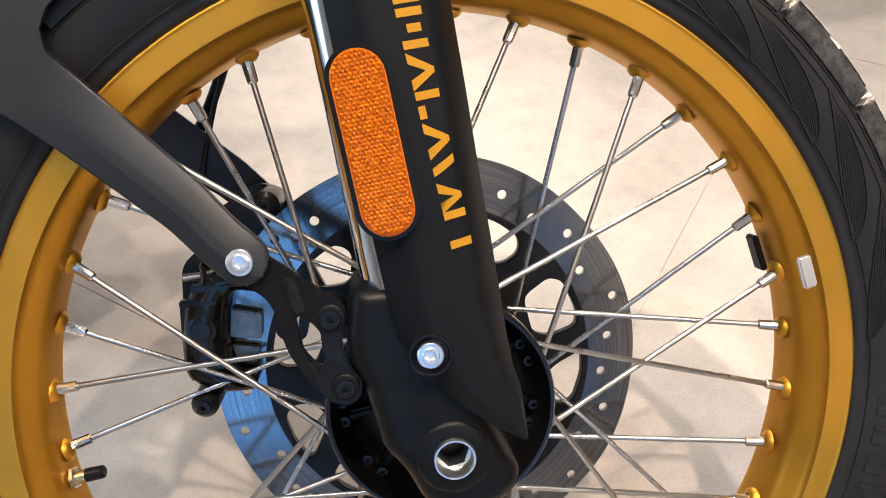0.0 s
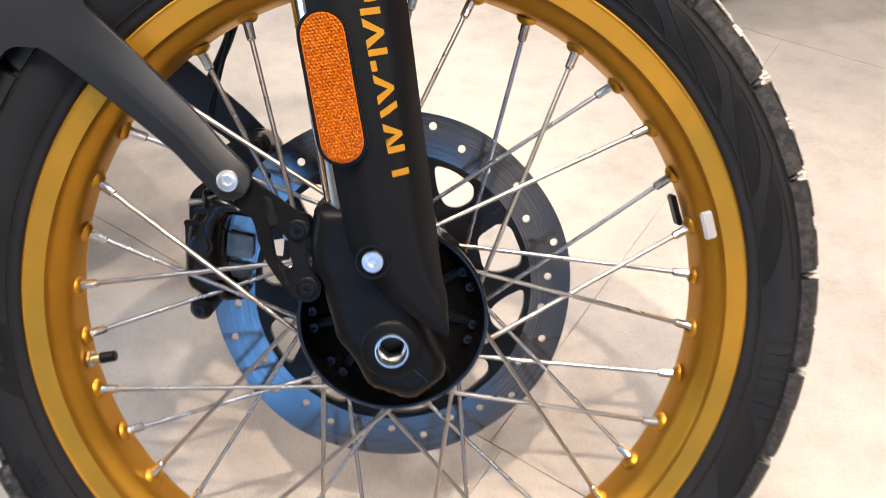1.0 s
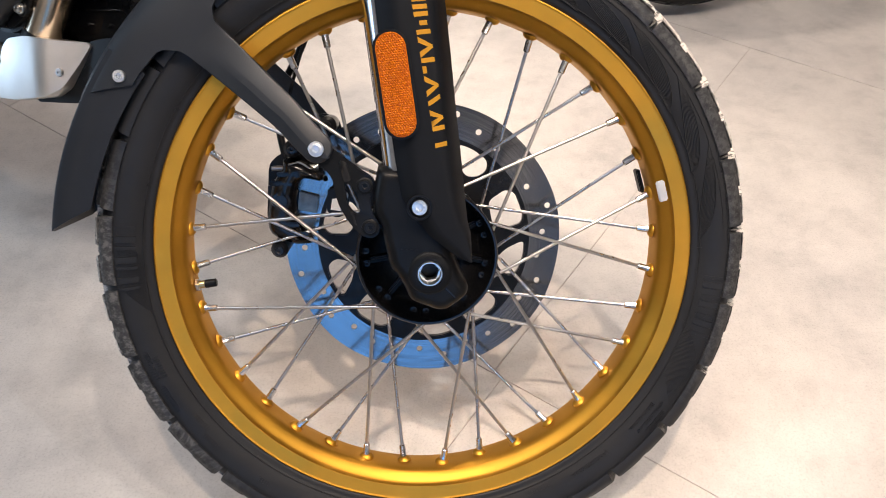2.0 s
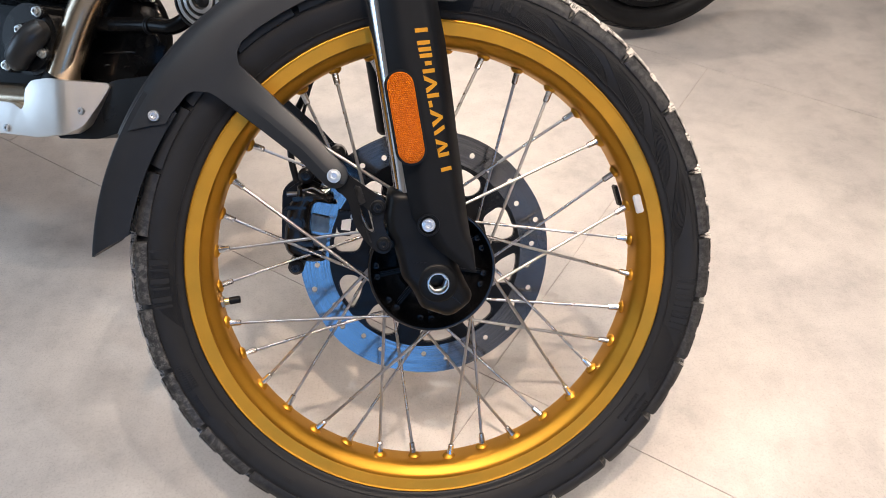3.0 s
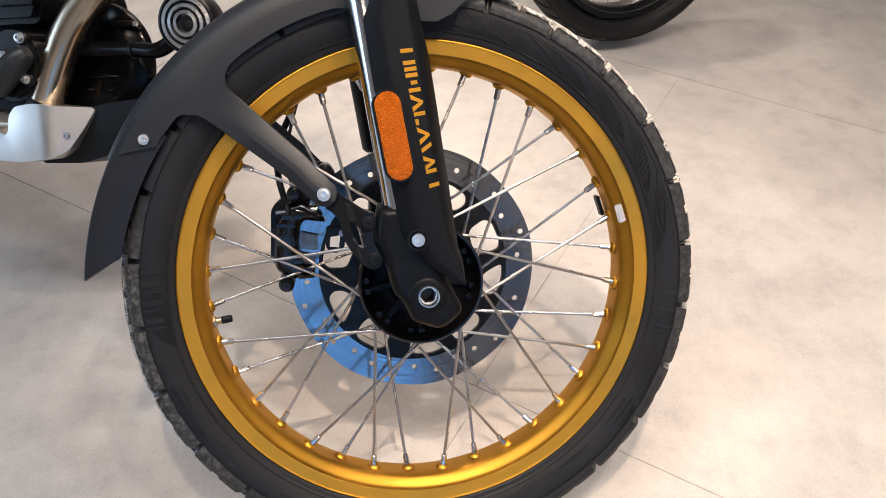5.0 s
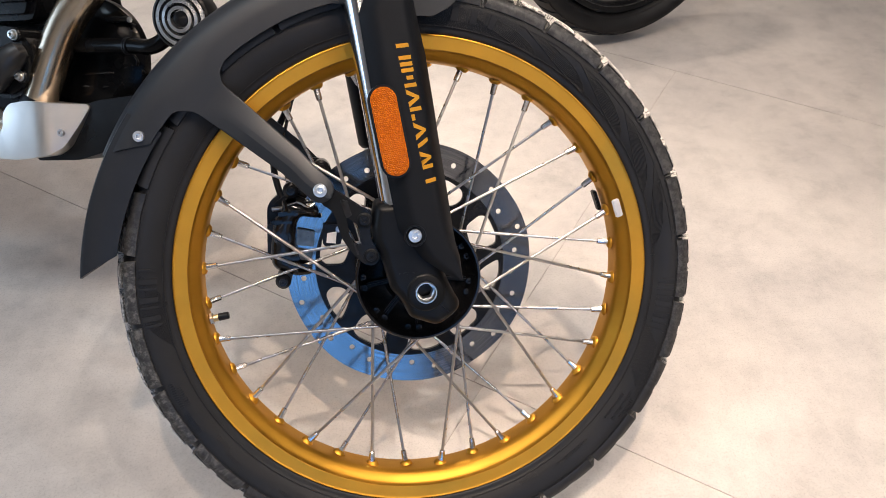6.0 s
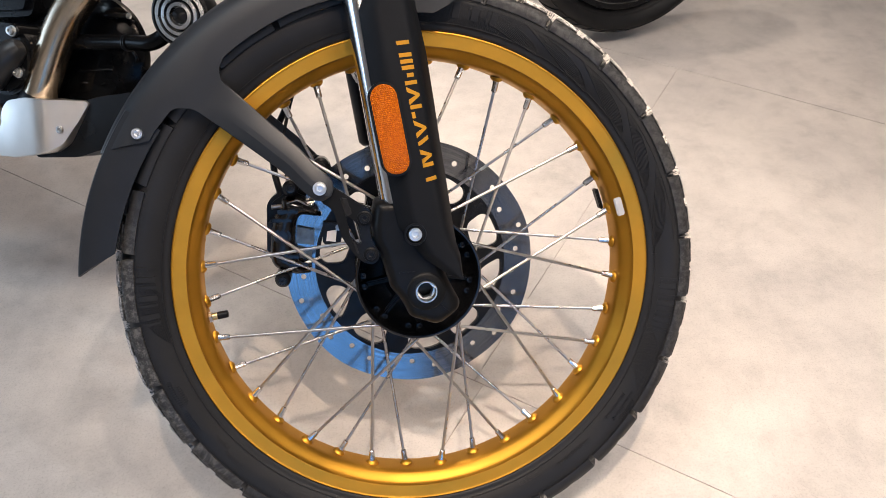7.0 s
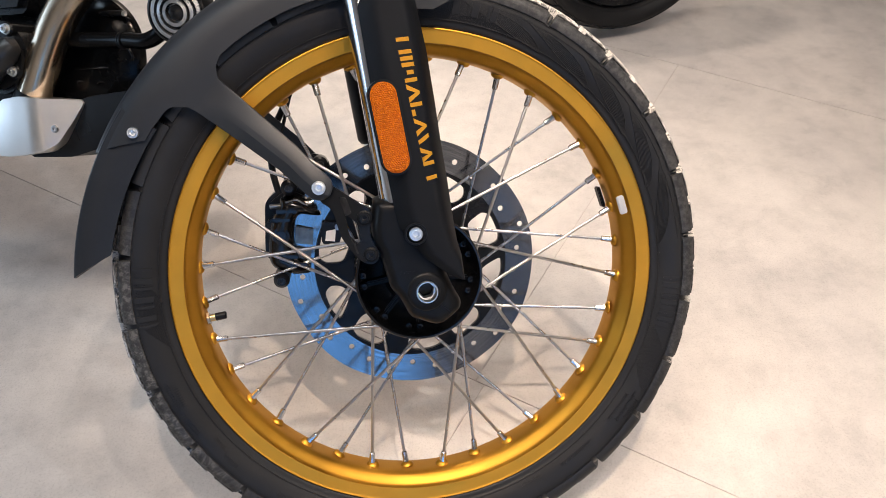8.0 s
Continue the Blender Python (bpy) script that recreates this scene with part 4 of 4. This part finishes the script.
def stay(side_sign):
    """The arm that runs from the mudguard's side down to the fork foot."""
    bm, rings = bmesh.new(), []
    cuts = [-0.312 + (0.1574 * k / 26) for k in range(27)] + [-0.1546 + 0.0145 * math.sin(math.pi / 2 * k / 7) for k in range(1, 7)] + [-0.1546 + 0.01445]
    for c in cuts:
        if c <= -0.1546:
            hw, low = lerp_table(HALF, c), lerp_table(LOWER, c)
            mid = low + hw
        else:
            hw, mid = math.sqrt(max(1e-7, 0.0145 ** 2 - (c + 0.1546) ** 2)), 0.0257
        y = lerp_table(OUT, c)
        ring = []
        fade = min(1.0, max(0.0, (c + 0.300) / 0.06))
        for u in (-1, -0.93, -0.38, -0.30, 0.02, 0.10, 0.80, 0.95, 1):
            p = D2 * c + N2 * (mid + hw * u)
            ring.append(bm.verts.new((p.x, side_sign * (y - fade * (0.0012 * abs(u) ** 24 + 0.0050 * max(0.0, -0.30 - u) + 0.0034 * max(0.0, u - 0.06))), p.y)))
        for u in (1, 0.5, -0.5, -1):
            p = D2 * c + N2 * (mid + hw * u)
            ring.append(bm.verts.new((p.x, side_sign * (y - 0.0085), p.y)))
        rings.append(ring)
    n = len(rings[0])
    for p, q in zip(rings, rings[1:]):
        for k in range(n):
            bm.faces.new((p[k], p[(k + 1) % n], q[(k + 1) % n], q[k]))
    bm.faces.new(rings[0]), bm.faces.new(rings[-1])
    return bm


for sgn in (-1, 1):
    part("mudguard_stay", stay(sgn), M_MUD, mudguard, "", 12)
screw(mudguard, "stay_bolt", (-0.1100, -0.0920, 0.1110), 0.0072, 0.0030, M_ZINC, label="bright zinc bolt")
screw(mudguard, "flap_bolt", (-0.2965, -0.0590, 0.1680), 0.0058, 0.0040, M_ZINC, label="bright zinc bolt")

# ---------------------------------------------------------------- motorcycle: brake caliper
cal_out = rounded([(-0.1575, 0.0880), (-0.1471, 0.0892), (-0.1335, 0.0848), (-0.1253, 0.0790), (-0.1140, 0.0730), (-0.1148, 0.0650), (-0.1350, 0.0680), (-0.1400, 0.0620), (-0.1432, 0.0460), (-0.1440, 0.0340), (-0.1420, 0.0240), (-0.1410, 0.0110), (-0.1370, 0.0060), (-0.1252, 0.0040), (-0.1240, -0.0040), (-0.1430, -0.0055), (-0.1614, 0.0010), (-0.1675, 0.0041), (-0.1718, 0.0108), (-0.1727, 0.0250), (-0.1709, 0.0420), (-0.1685, 0.0589), (-0.1640, 0.0675), (-0.1570, 0.0760)], 0.004, 3)
caliper = part("brake_caliper", pillow(cal_out, [], 0.0170, 0.0470, 0.012, 0.012), M_GLOSS, bike, "black brake caliper over the disc", 50)
for pad in ([(-0.1410, 0.0508), (-0.1200, 0.0462), (-0.1211, 0.0272), (-0.1428, 0.0300)], [(-0.1422, 0.0245), (-0.1227, 0.0212), (-0.1250, 0.0105), (-0.1382, 0.0112)]):
    part("brake_pad", plate(rounded(pad, 0.002, 3), [], 0.0430, 0.0505, 0.001), M_PAD, caliper, "worn metal brake pad plate")
for bx, bz, r in ((-0.1570, 0.0430, 0.0115), (-0.1560, 0.0180, 0.0095)):
    part("piston_boss", revolve([(0.0, -0.0040), (r * 0.55, -0.0040), (r * 0.62, -0.0028), (r * 0.86, -0.0030), (r, 0.0), (0.0, 0.0)], 28, closed=False), M_GLOSS, caliper).matrix_local = Matrix.Translation((bx, 0.0205, bz))
for rz, rx in ((0.0720, -0.150), (0.0620, -0.158), (0.0180, -0.150), (0.0080, -0.140)):
    part("casting_rib", box(rx - 0.012, rx + 0.012, 0.0170, 0.0230, rz - 0.0025, rz + 0.0025, 0.001), M_GLOSS, caliper)
part("pad_pin", sweep([(-0.170, 0.036, 0.0760), (-0.120, 0.036, 0.0800)], 0.0028, 10), M_STEEL, caliper, "steel pad pin")
part("spring_clip", sweep(curve_points([(-0.150, 0.018, 0.083), (-0.138, 0.016, 0.086), (-0.126, 0.018, 0.080), (-0.118, 0.022, 0.084)]), 0.0011, 6), M_STEEL, caliper)
back = rounded([(-0.1780, 0.0800), (-0.1500, 0.1000), (-0.1180, 0.0850), (-0.1080, 0.0500), (-0.1180, 0.0150), (-0.1600, -0.0050), (-0.1800, 0.0100)], 0.010, 3)
part("caliper_half", plate(back, [], 0.0620, 0.0980, 0.0050), M_BLACK, caliper)
part("caliper_bridge", box(-0.1745, -0.1590, 0.0300, 0.0900, 0.0170, 0.0640, 0.0072), M_BLACK, caliper)
for px_, pz_ in ((-0.1460, 0.1000), (-0.1587, -0.0100), (-0.1092, 0.1264)):
    part("guide_boot", sweep([(px_, 0.0150, pz_), (px_, 0.0200, pz_), (px_, 0.0600, pz_)], [0.006, 0.0095, 0.0095], 20), M_BLACK, caliper, "", 30)
    screw(caliper, "caliper_bolt", (px_, 0.0160, pz_), 0.0048, 0.0050, M_GLOSS)
part("caliper_arm", plate(rounded([(-0.1560, 0.1150), (-0.1180, 0.1380), (-0.1000, 0.1320), (-0.0900, 0.0900), (-0.0700, 0.0500), (-0.0900, 0.0480), (-0.1080, 0.0800), (-0.1500, 0.0950)], 0.008), [], 0.0600, 0.0700, 0.0020), M_BLACK, caliper)
part("sensor_bracket", plate(rounded([(-0.1100, 0.0560), (-0.0900, 0.0545), (-0.0850, 0.0440), (-0.0890, 0.0270), (-0.1000, 0.0230), (-0.1105, 0.0300)], 0.004, 3), [], 0.0412, 0.0440, 0.0008), M_BLACK, caliper, "black sensor bracket")
screw(caliper, "sensor_screw", (-0.0905, 0.0412, 0.0490), 0.0038, 0.0030, M_STEEL)
part("paper_label", plate([(-0.1045, 0.0444), (-0.0928, 0.0464), (-0.0945, 0.0312), (-0.1060, 0.0325)], [], 0.0400, 0.0406), M_WHITE, caliper, "small white paper label")
part("brake_hose", sweep(curve_points([(-0.160, 0.070, 0.085), (-0.168, 0.075, 0.120), (-0.166, 0.080, 0.160), (-0.140, 0.080, 0.220), (-0.110, 0.085, 0.330), (-0.120, 0.080, 0.450)]), 0.0042, 10), M_BLACK, bike, "black rubber brake hose")
part("sensor_cable", sweep(curve_points([(-0.130, 0.060, 0.095), (-0.150, 0.064, 0.110), (-0.158, 0.066, 0.135), (-0.150, 0.070, 0.180), (-0.120, 0.078, 0.300), (-0.125, 0.076, 0.420)]), 0.0022, 8), M_BLACK, bike, "thin black sensor cable")

# ---------------------------------------------------------------- motorcycle: engine
BODY = Matrix.Translation((-0.46, 0.19, 0.0)) @ Matrix.Rotation(radians(-25), 4, "Z")


def body_part(name, bm, mat, label="", parent=None, angle=40):
    bm.transform(BODY)
    return part(name, bm, mat, parent or bike, label, angle)


def moulded(outline, y0, y1, r, edge, cuts=(), bend=None):
    """A thick plate with a well rounded near edge, bent back by bend(x)."""
    bm = plate(rounded(outline, r, 5), [], y0, y1)
    bmesh.ops.recalc_face_normals(bm, faces=bm.faces)
    sharp = [e for e in bm.edges if len(e.link_faces) == 2 and e.calc_face_angle(0) > 1.0 and all(abs(v.co.y - y0) < 1e-5 for v in e.verts)]
    bmesh.ops.bevel(bm, geom=sharp, offset=edge, segments=5, affect="EDGES", profile=0.5, clamp_overlap=True)
    for x in cuts:
        bmesh.ops.bisect_plane(bm, geom=bm.verts[:] + bm.edges[:] + bm.faces[:], plane_co=(x, 0, 0), plane_no=(1, 0, 0))
    if bend:
        for v in bm.verts:
            v.co.y += bend(v.co.x)
    return bm


def skid_bend(x):
    return 0.30 * max(0.0, x + 0.022) ** 2 / 0.034 if x < 0.012 else 0.0102 + 0.40 * (x - 0.012)


skid = body_part("skid_plate", moulded([(-0.2600, 0.1760), (-0.1076, 0.1753), (-0.0930, 0.1732), (-0.0790, 0.1650), (-0.0735, 0.1730), (-0.0716, 0.1909), (-0.0605, 0.2038), (-0.0315, 0.2077), (0.0009, 0.2041), (0.0449, 0.2028), (0.0481, 0.1984), (0.0354, 0.1770), (0.0143, 0.1469), (-0.0055, 0.1352), (-0.0538, 0.1294), (-0.1124, 0.1326), (-0.2600, 0.1340)], -0.0120, 0.0480, 0.006, 0.0055, [-0.026 + 0.005 * k for k in range(14)], skid_bend), M_ALU, "brushed aluminium skid plate", angle=60)
body_part("skid_front", moulded([(0.0330, 0.2000), (0.0564, 0.2074), (0.1192, 0.2141), (0.1800, 0.2240), (0.1500, 0.1750), (0.0739, 0.1425), (0.0222, 0.1285), (-0.0492, 0.1270), (-0.0400, 0.1500), (0.0100, 0.1750)], 0.0150, 0.1500, 0.010, 0.0160), M_NOSE, "black plastic skid plate nose", angle=60)
for bx, bz in ((0.0122, 0.1656), (-0.1068, 0.1400)):
    screw(skid, "skid_bolt", BODY @ Vector((bx, -0.0118 + skid_bend(bx), bz)), 0.0050, 0.0030, M_STEEL, BODY.to_3x3() @ Vector((0, -1, 0)))
body_part("exhaust_pipe", sweep(curve_points([(0.160, 0.02, 0.432), (0.104, 0.02, 0.388), (0.070, 0.02, 0.360), (0.0423, 0.02, 0.3354), (0.0254, 0.02, 0.3194), (0.0079, 0.02, 0.2960), (-0.0101, 0.02, 0.2648), (-0.0241, 0.02, 0.2371), (-0.0384, 0.02, 0.2082), (-0.0470, 0.02, 0.1910), (-0.0620, 0.02, 0.1810), (-0.0850, 0.02, 0.1790), (-0.1100, 0.02, 0.1800), (-0.250, 0.02, 0.184)]), 0.0220, 40), M_EXHAUST, "heat-tinted steel exhaust pipe")
body_part("pipe_collar", sweep([(-0.0362, 0.02, 0.2125), (-0.0384, 0.02, 0.2082), (-0.044, 0.02, 0.198)], 0.0232, 40), M_CAST, "dark pipe collar")
body_part("crankcase", plate(rounded([(-0.40, 0.44), (-0.10, 0.44), (-0.05, 0.36), (-0.06, 0.30), (-0.06, 0.22), (-0.08, 0.17), (-0.40, 0.16)], 0.02, 5), [], 0.0950, 0.2200, 0.012), M_CASE, "black engine crankcase")
clutch = body_part("clutch_cover", revolve([(0.0, 0.0560), (0.0590, 0.0560), (0.0625, 0.0575), (0.0800, 0.0650), (0.0835, 0.0680), (0.0845, 0.0720), (0.0845, 0.0800), (0.0, 0.0800)], 96, closed=False, m=Matrix.Translation((0.014, 0.0, 0.2625))), M_CASE, "glossy black round clutch cover", angle=25)
for a in range(0, 360, 45):
    screw(clutch, "case_bolt", BODY @ (polar(0.0800, a + 12, 0.071) + Vector((0.014, 0, 0.2625))), 0.0042, 0.0060, M_BLACK, BODY.to_3x3() @ Vector((0, -1, 0)))
# raised ribs, a lug with a bright stud and a hose clip on the cover
for x0, x1, z in ((0.0008, 0.0541, 0.2440), (0.0030, 0.0110, 0.2272), (0.0360, 0.0440, 0.2258)):
    body_part("case_rib", sweep([(x0, 0.0570, z - 0.0015), (x0 + 0.003, 0.0535, z), (x1 - 0.003, 0.0535, z + 0.0012), (x1, 0.0570, z + 0.0005)], 0.0017, 10), M_GLOSS, "", clutch)
body_part("case_lug", sweep([(0.0480, 0.0590, 0.3155), (0.0620, 0.0570, 0.3148), (0.0850, 0.0570, 0.3135)], [0.0030, 0.0042, 0.0042], 14), M_ENGINE, "", clutch)
body_part("lug_stud", sweep([(0.0850, 0.0560, 0.3135), (0.0885, 0.0560, 0.3131), (0.0895, 0.0560, 0.3130)], [0.0036, 0.0036, 0.0022], 12), M_ZINC, "bright stud", clutch)
body_part("hose_clip", sweep(curve_points([(0.0940, 0.0480, 0.2690), (0.0990, 0.0470, 0.2640), (0.1010, 0.0480, 0.2580), (0.0980, 0.0500, 0.2540)], 4), 0.0020, 10), M_GLOSS, "", clutch)
body_part("cylinder", plate(rounded([(-0.22, 0.45), (-0.050, 0.45), (-0.028, 0.36), (-0.045, 0.315), (-0.22, 0.315)], 0.010, 4), [], 0.0200, 0.1600, 0.008), M_ENGINE, "black finned engine cylinder")
for k in range(4):
    body_part("cooling_rib", plate(rounded([(-0.22, 0.338 + 0.022 * k), (-0.040, 0.338 + 0.022 * k), (-0.036, 0.344 + 0.022 * k), (-0.22, 0.344 + 0.022 * k)], 0.002, 2), [], 0.0120, 0.0300, 0.001), M_ENGINE)
pump_ring = [(-0.070 + 0.047 * math.sin(radians(a)), 0.258 + 0.047 * math.cos(radians(a))) for a in range(0, 360, 10)]
cover = body_part("water_pump_cover", plate(pump_ring, [], -0.0040, 0.0800, 0.005), M_ENGINE, "black water pump cover")
body_part("lower_case", plate(rounded([(-0.40, 0.29), (-0.090, 0.29), (-0.060, 0.225), (-0.040, 0.195), (-0.40, 0.185)], 0.012, 4), [], 0.0120, 0.1200, 0.006), M_CASE, "black lower engine case")
for bx, bz in ((-0.0448, 0.2927), (-0.0758, 0.2697), (-0.0407, 0.2397), (-0.1033, 0.2235)):
    body_part("bolt_lug", sweep([(bx, 0.03, bz), (bx, -0.006, bz), (bx, -0.0075, bz)], [0.0100, 0.0092, 0.0080], 20), M_ENGINE, "", cover, 30)
    screw(cover, "cover_bolt", BODY @ Vector((bx, -0.0070, bz)), 0.0056, 0.0070, M_ZINC, BODY.to_3x3() @ Vector((0, -1, 0)), 0.0070)
body_part("water_hose", sweep([(-0.0360, -0.004, 0.2715), (-0.0385, -0.010, 0.2690), (-0.0430, -0.013, 0.2650), (-0.0550, -0.016, 0.2535), (-0.0660, -0.016, 0.2430), (-0.0760, -0.014, 0.2335), (-0.0800, -0.009, 0.2295), (-0.0820, 0.002, 0.2280)], [0.0110, 0.0155, 0.0172, 0.0176, 0.0174, 0.0170, 0.0150, 0.0110], 28), M_HOSE, "black rubber water hose")
part("frame_tube", sweep(curve_points([(-0.440, 0.222, 0.2805), (-0.3737, 0.185, 0.2784), (-0.3438, 0.165, 0.2767), (-0.3229, 0.150, 0.2745), (-0.305, 0.140, 0.2811), (-0.2898, 0.130, 0.2946)]), 0.0100, 20), M_CASE, bike, "black frame tube behind the horn")

for f in (0.36, 0.42):
    c0 = Vector((-0.3737, 0.185, 0.2784)).lerp(Vector((-0.3229, 0.150, 0.2745)), f)
    c1 = Vector((-0.3737, 0.185, 0.2784)).lerp(Vector((-0.3229, 0.150, 0.2745)), f + 0.035)
    part("cable_tie", sweep([c0, c1], 0.0112, 20), M_BLACK, bike, "black cable tie")

# rear engine mass, out of view, added to shade the floor on the left
body_part("unseen_engine_mass", moulded([(-0.78, 0.46), (-0.40, 0.48), (-0.38, 0.18), (-0.72, 0.17), (-0.80, 0.26)], 0.0300, 0.2300, 0.04, 0.020), M_ENGINE, "black engine mass out of view, added to shade the floor", angle=60)

horn_m = Matrix.Translation((-0.2730, 0.1000, 0.3040)) @ Matrix.Rotation(radians(-18), 4, "Z") @ Matrix.Rotation(radians(8), 4, "X") @ Matrix.Scale(1.14, 4)
horn = part("horn", revolve([(0.0, 0.030), (0.0300, 0.030), (0.0330, 0.022), (0.0335, 0.004), (0.0325, -0.002), (0.0300, -0.0035), (0.0295, -0.001)], 48, closed=False), M_BLACK, bike, "round black horn with a ringed chrome face")
horn.matrix_local = horn_m
face = part("horn_face", revolve([(0.0290, 0.0010), (0.0282, -0.0030), (0.0240, -0.0038), (0.0232, 0.0030), (0.0214, 0.0030), (0.0206, -0.0042), (0.0170, -0.0050), (0.0162, 0.0020), (0.0146, 0.0020), (0.0138, -0.0050), (0.0102, -0.0056), (0.0092, -0.0010), (0.0, -0.0010)], 48, closed=False), M_RING, horn, "ringed plated horn face", 25)
part("horn_stud", revolve([(0.0086, -0.0008), (0.0082, -0.0035), (0.0040, -0.0048), (0.0, -0.0050)], 24, closed=False), M_GLOSS, face)

part("triple_clamp", box(fork_axis(0.60) - 0.032, fork_axis(0.60) + 0.032, -0.115, 0.115, 0.580, 0.620, 0.008), M_BLACK, bike, "black lower triple clamp")
part("frame_tube", sweep(curve_points([(-0.110, 0.0, 0.640), (-0.200, 0.060, 0.600), (-0.330, 0.150, 0.520), (-0.470, 0.260, 0.440), (-0.560, 0.310, 0.400)]), 0.0200, 20), M_BLACK, bike, "black main frame tube")

# ---------------------------------------------------------------- other motorcycle's wheel
FAR_R = 0.315
other = empty("motorcycle", Matrix.Translation((0.655, 1.175, FAR_R + 0.004)) @ Matrix.Rotation(radians(14), 4, "Z") @ Matrix.Rotation(radians(-8), 4, "X"), "black tyre and black wire-spoked wheel of another parked motorcycle", "motorcycle")
k = FAR_R / 0.3475
far_tyre = part("tyre", revolve([(r * k, y * 1.25) for r, y in SIDE] + [(r * k, -y * 1.25) for r, y in reversed(SIDE)], 120), M_FARBLACK, other, "black rubber tyre", 50)
far_block = to_mesh("tread_block", tread_block([(r * k, y * 1.25) for r, y in across(-0.042, -0.004, 6)], 0, 6.2, 6, 0.003), M_FARBLACK, 35)
for j in range(48):
    part("tread_block", far_block, None, far_tyre).matrix_local = turned(7.5 * j)
part("rim", revolve([(r * k * 0.965, y * 1.2) for r, y in rim_profile], 120), M_GLOSS, other, "gloss black rim", 50)
part("hub", revolve([(0.060, -0.03), (0.060, -0.02), (0.030, -0.01), (0.030, 0.02), (0.060, 0.03), (0.012, 0.05), (0.012, -0.05)], 40), M_BLACK, other)
far_spoke = {s: to_mesh("spoke", sweep([(0, 0, 0.215), polar(0.055, 35 * s, -0.028 * s)], 0.0017, 6), M_STEEL) for s in (1, -1)}
for j in range(36):
    part("spoke", far_spoke[1 if j % 2 else -1], None, other).matrix_local = turned(10 * j)

# ---------------------------------------------------------------- floor slabs
along, offv = Vector((math.cos(JOINT_A), math.sin(JOINT_A))), Vector((-math.sin(JOINT_A), math.cos(JOINT_A)))
for j in range(-8, 9):
    # the strip under the wheel is cut into squares, its neighbours into double lengths
    length, start = (SLAB, ALONG0) if j == -1 else (2 * SLAB, -0.06 if j > -1 else 0.55)
    slab_mesh = to_mesh("floor_slab", box(0.0006, length - 0.0006, 0.0006, SLAB - 0.0006, -0.03, 0.0, 0.0004), M_FLOOR)
    for i in range(-8, 9):
        p = along * (start + length * i) + offv * (OFF0 + SLAB * j)
        c = p + along * length / 2 + offv * SLAB / 2
        if -7.3 < c.x < 7.3 and -5.4 < c.y < 7.3:
            ob = part("floor_slab", slab_mesh, None, floor_ob)
            ob.matrix_local = Matrix.Translation((p.x, p.y, 0)) @ Matrix.Rotation(JOINT_A, 4, "Z")
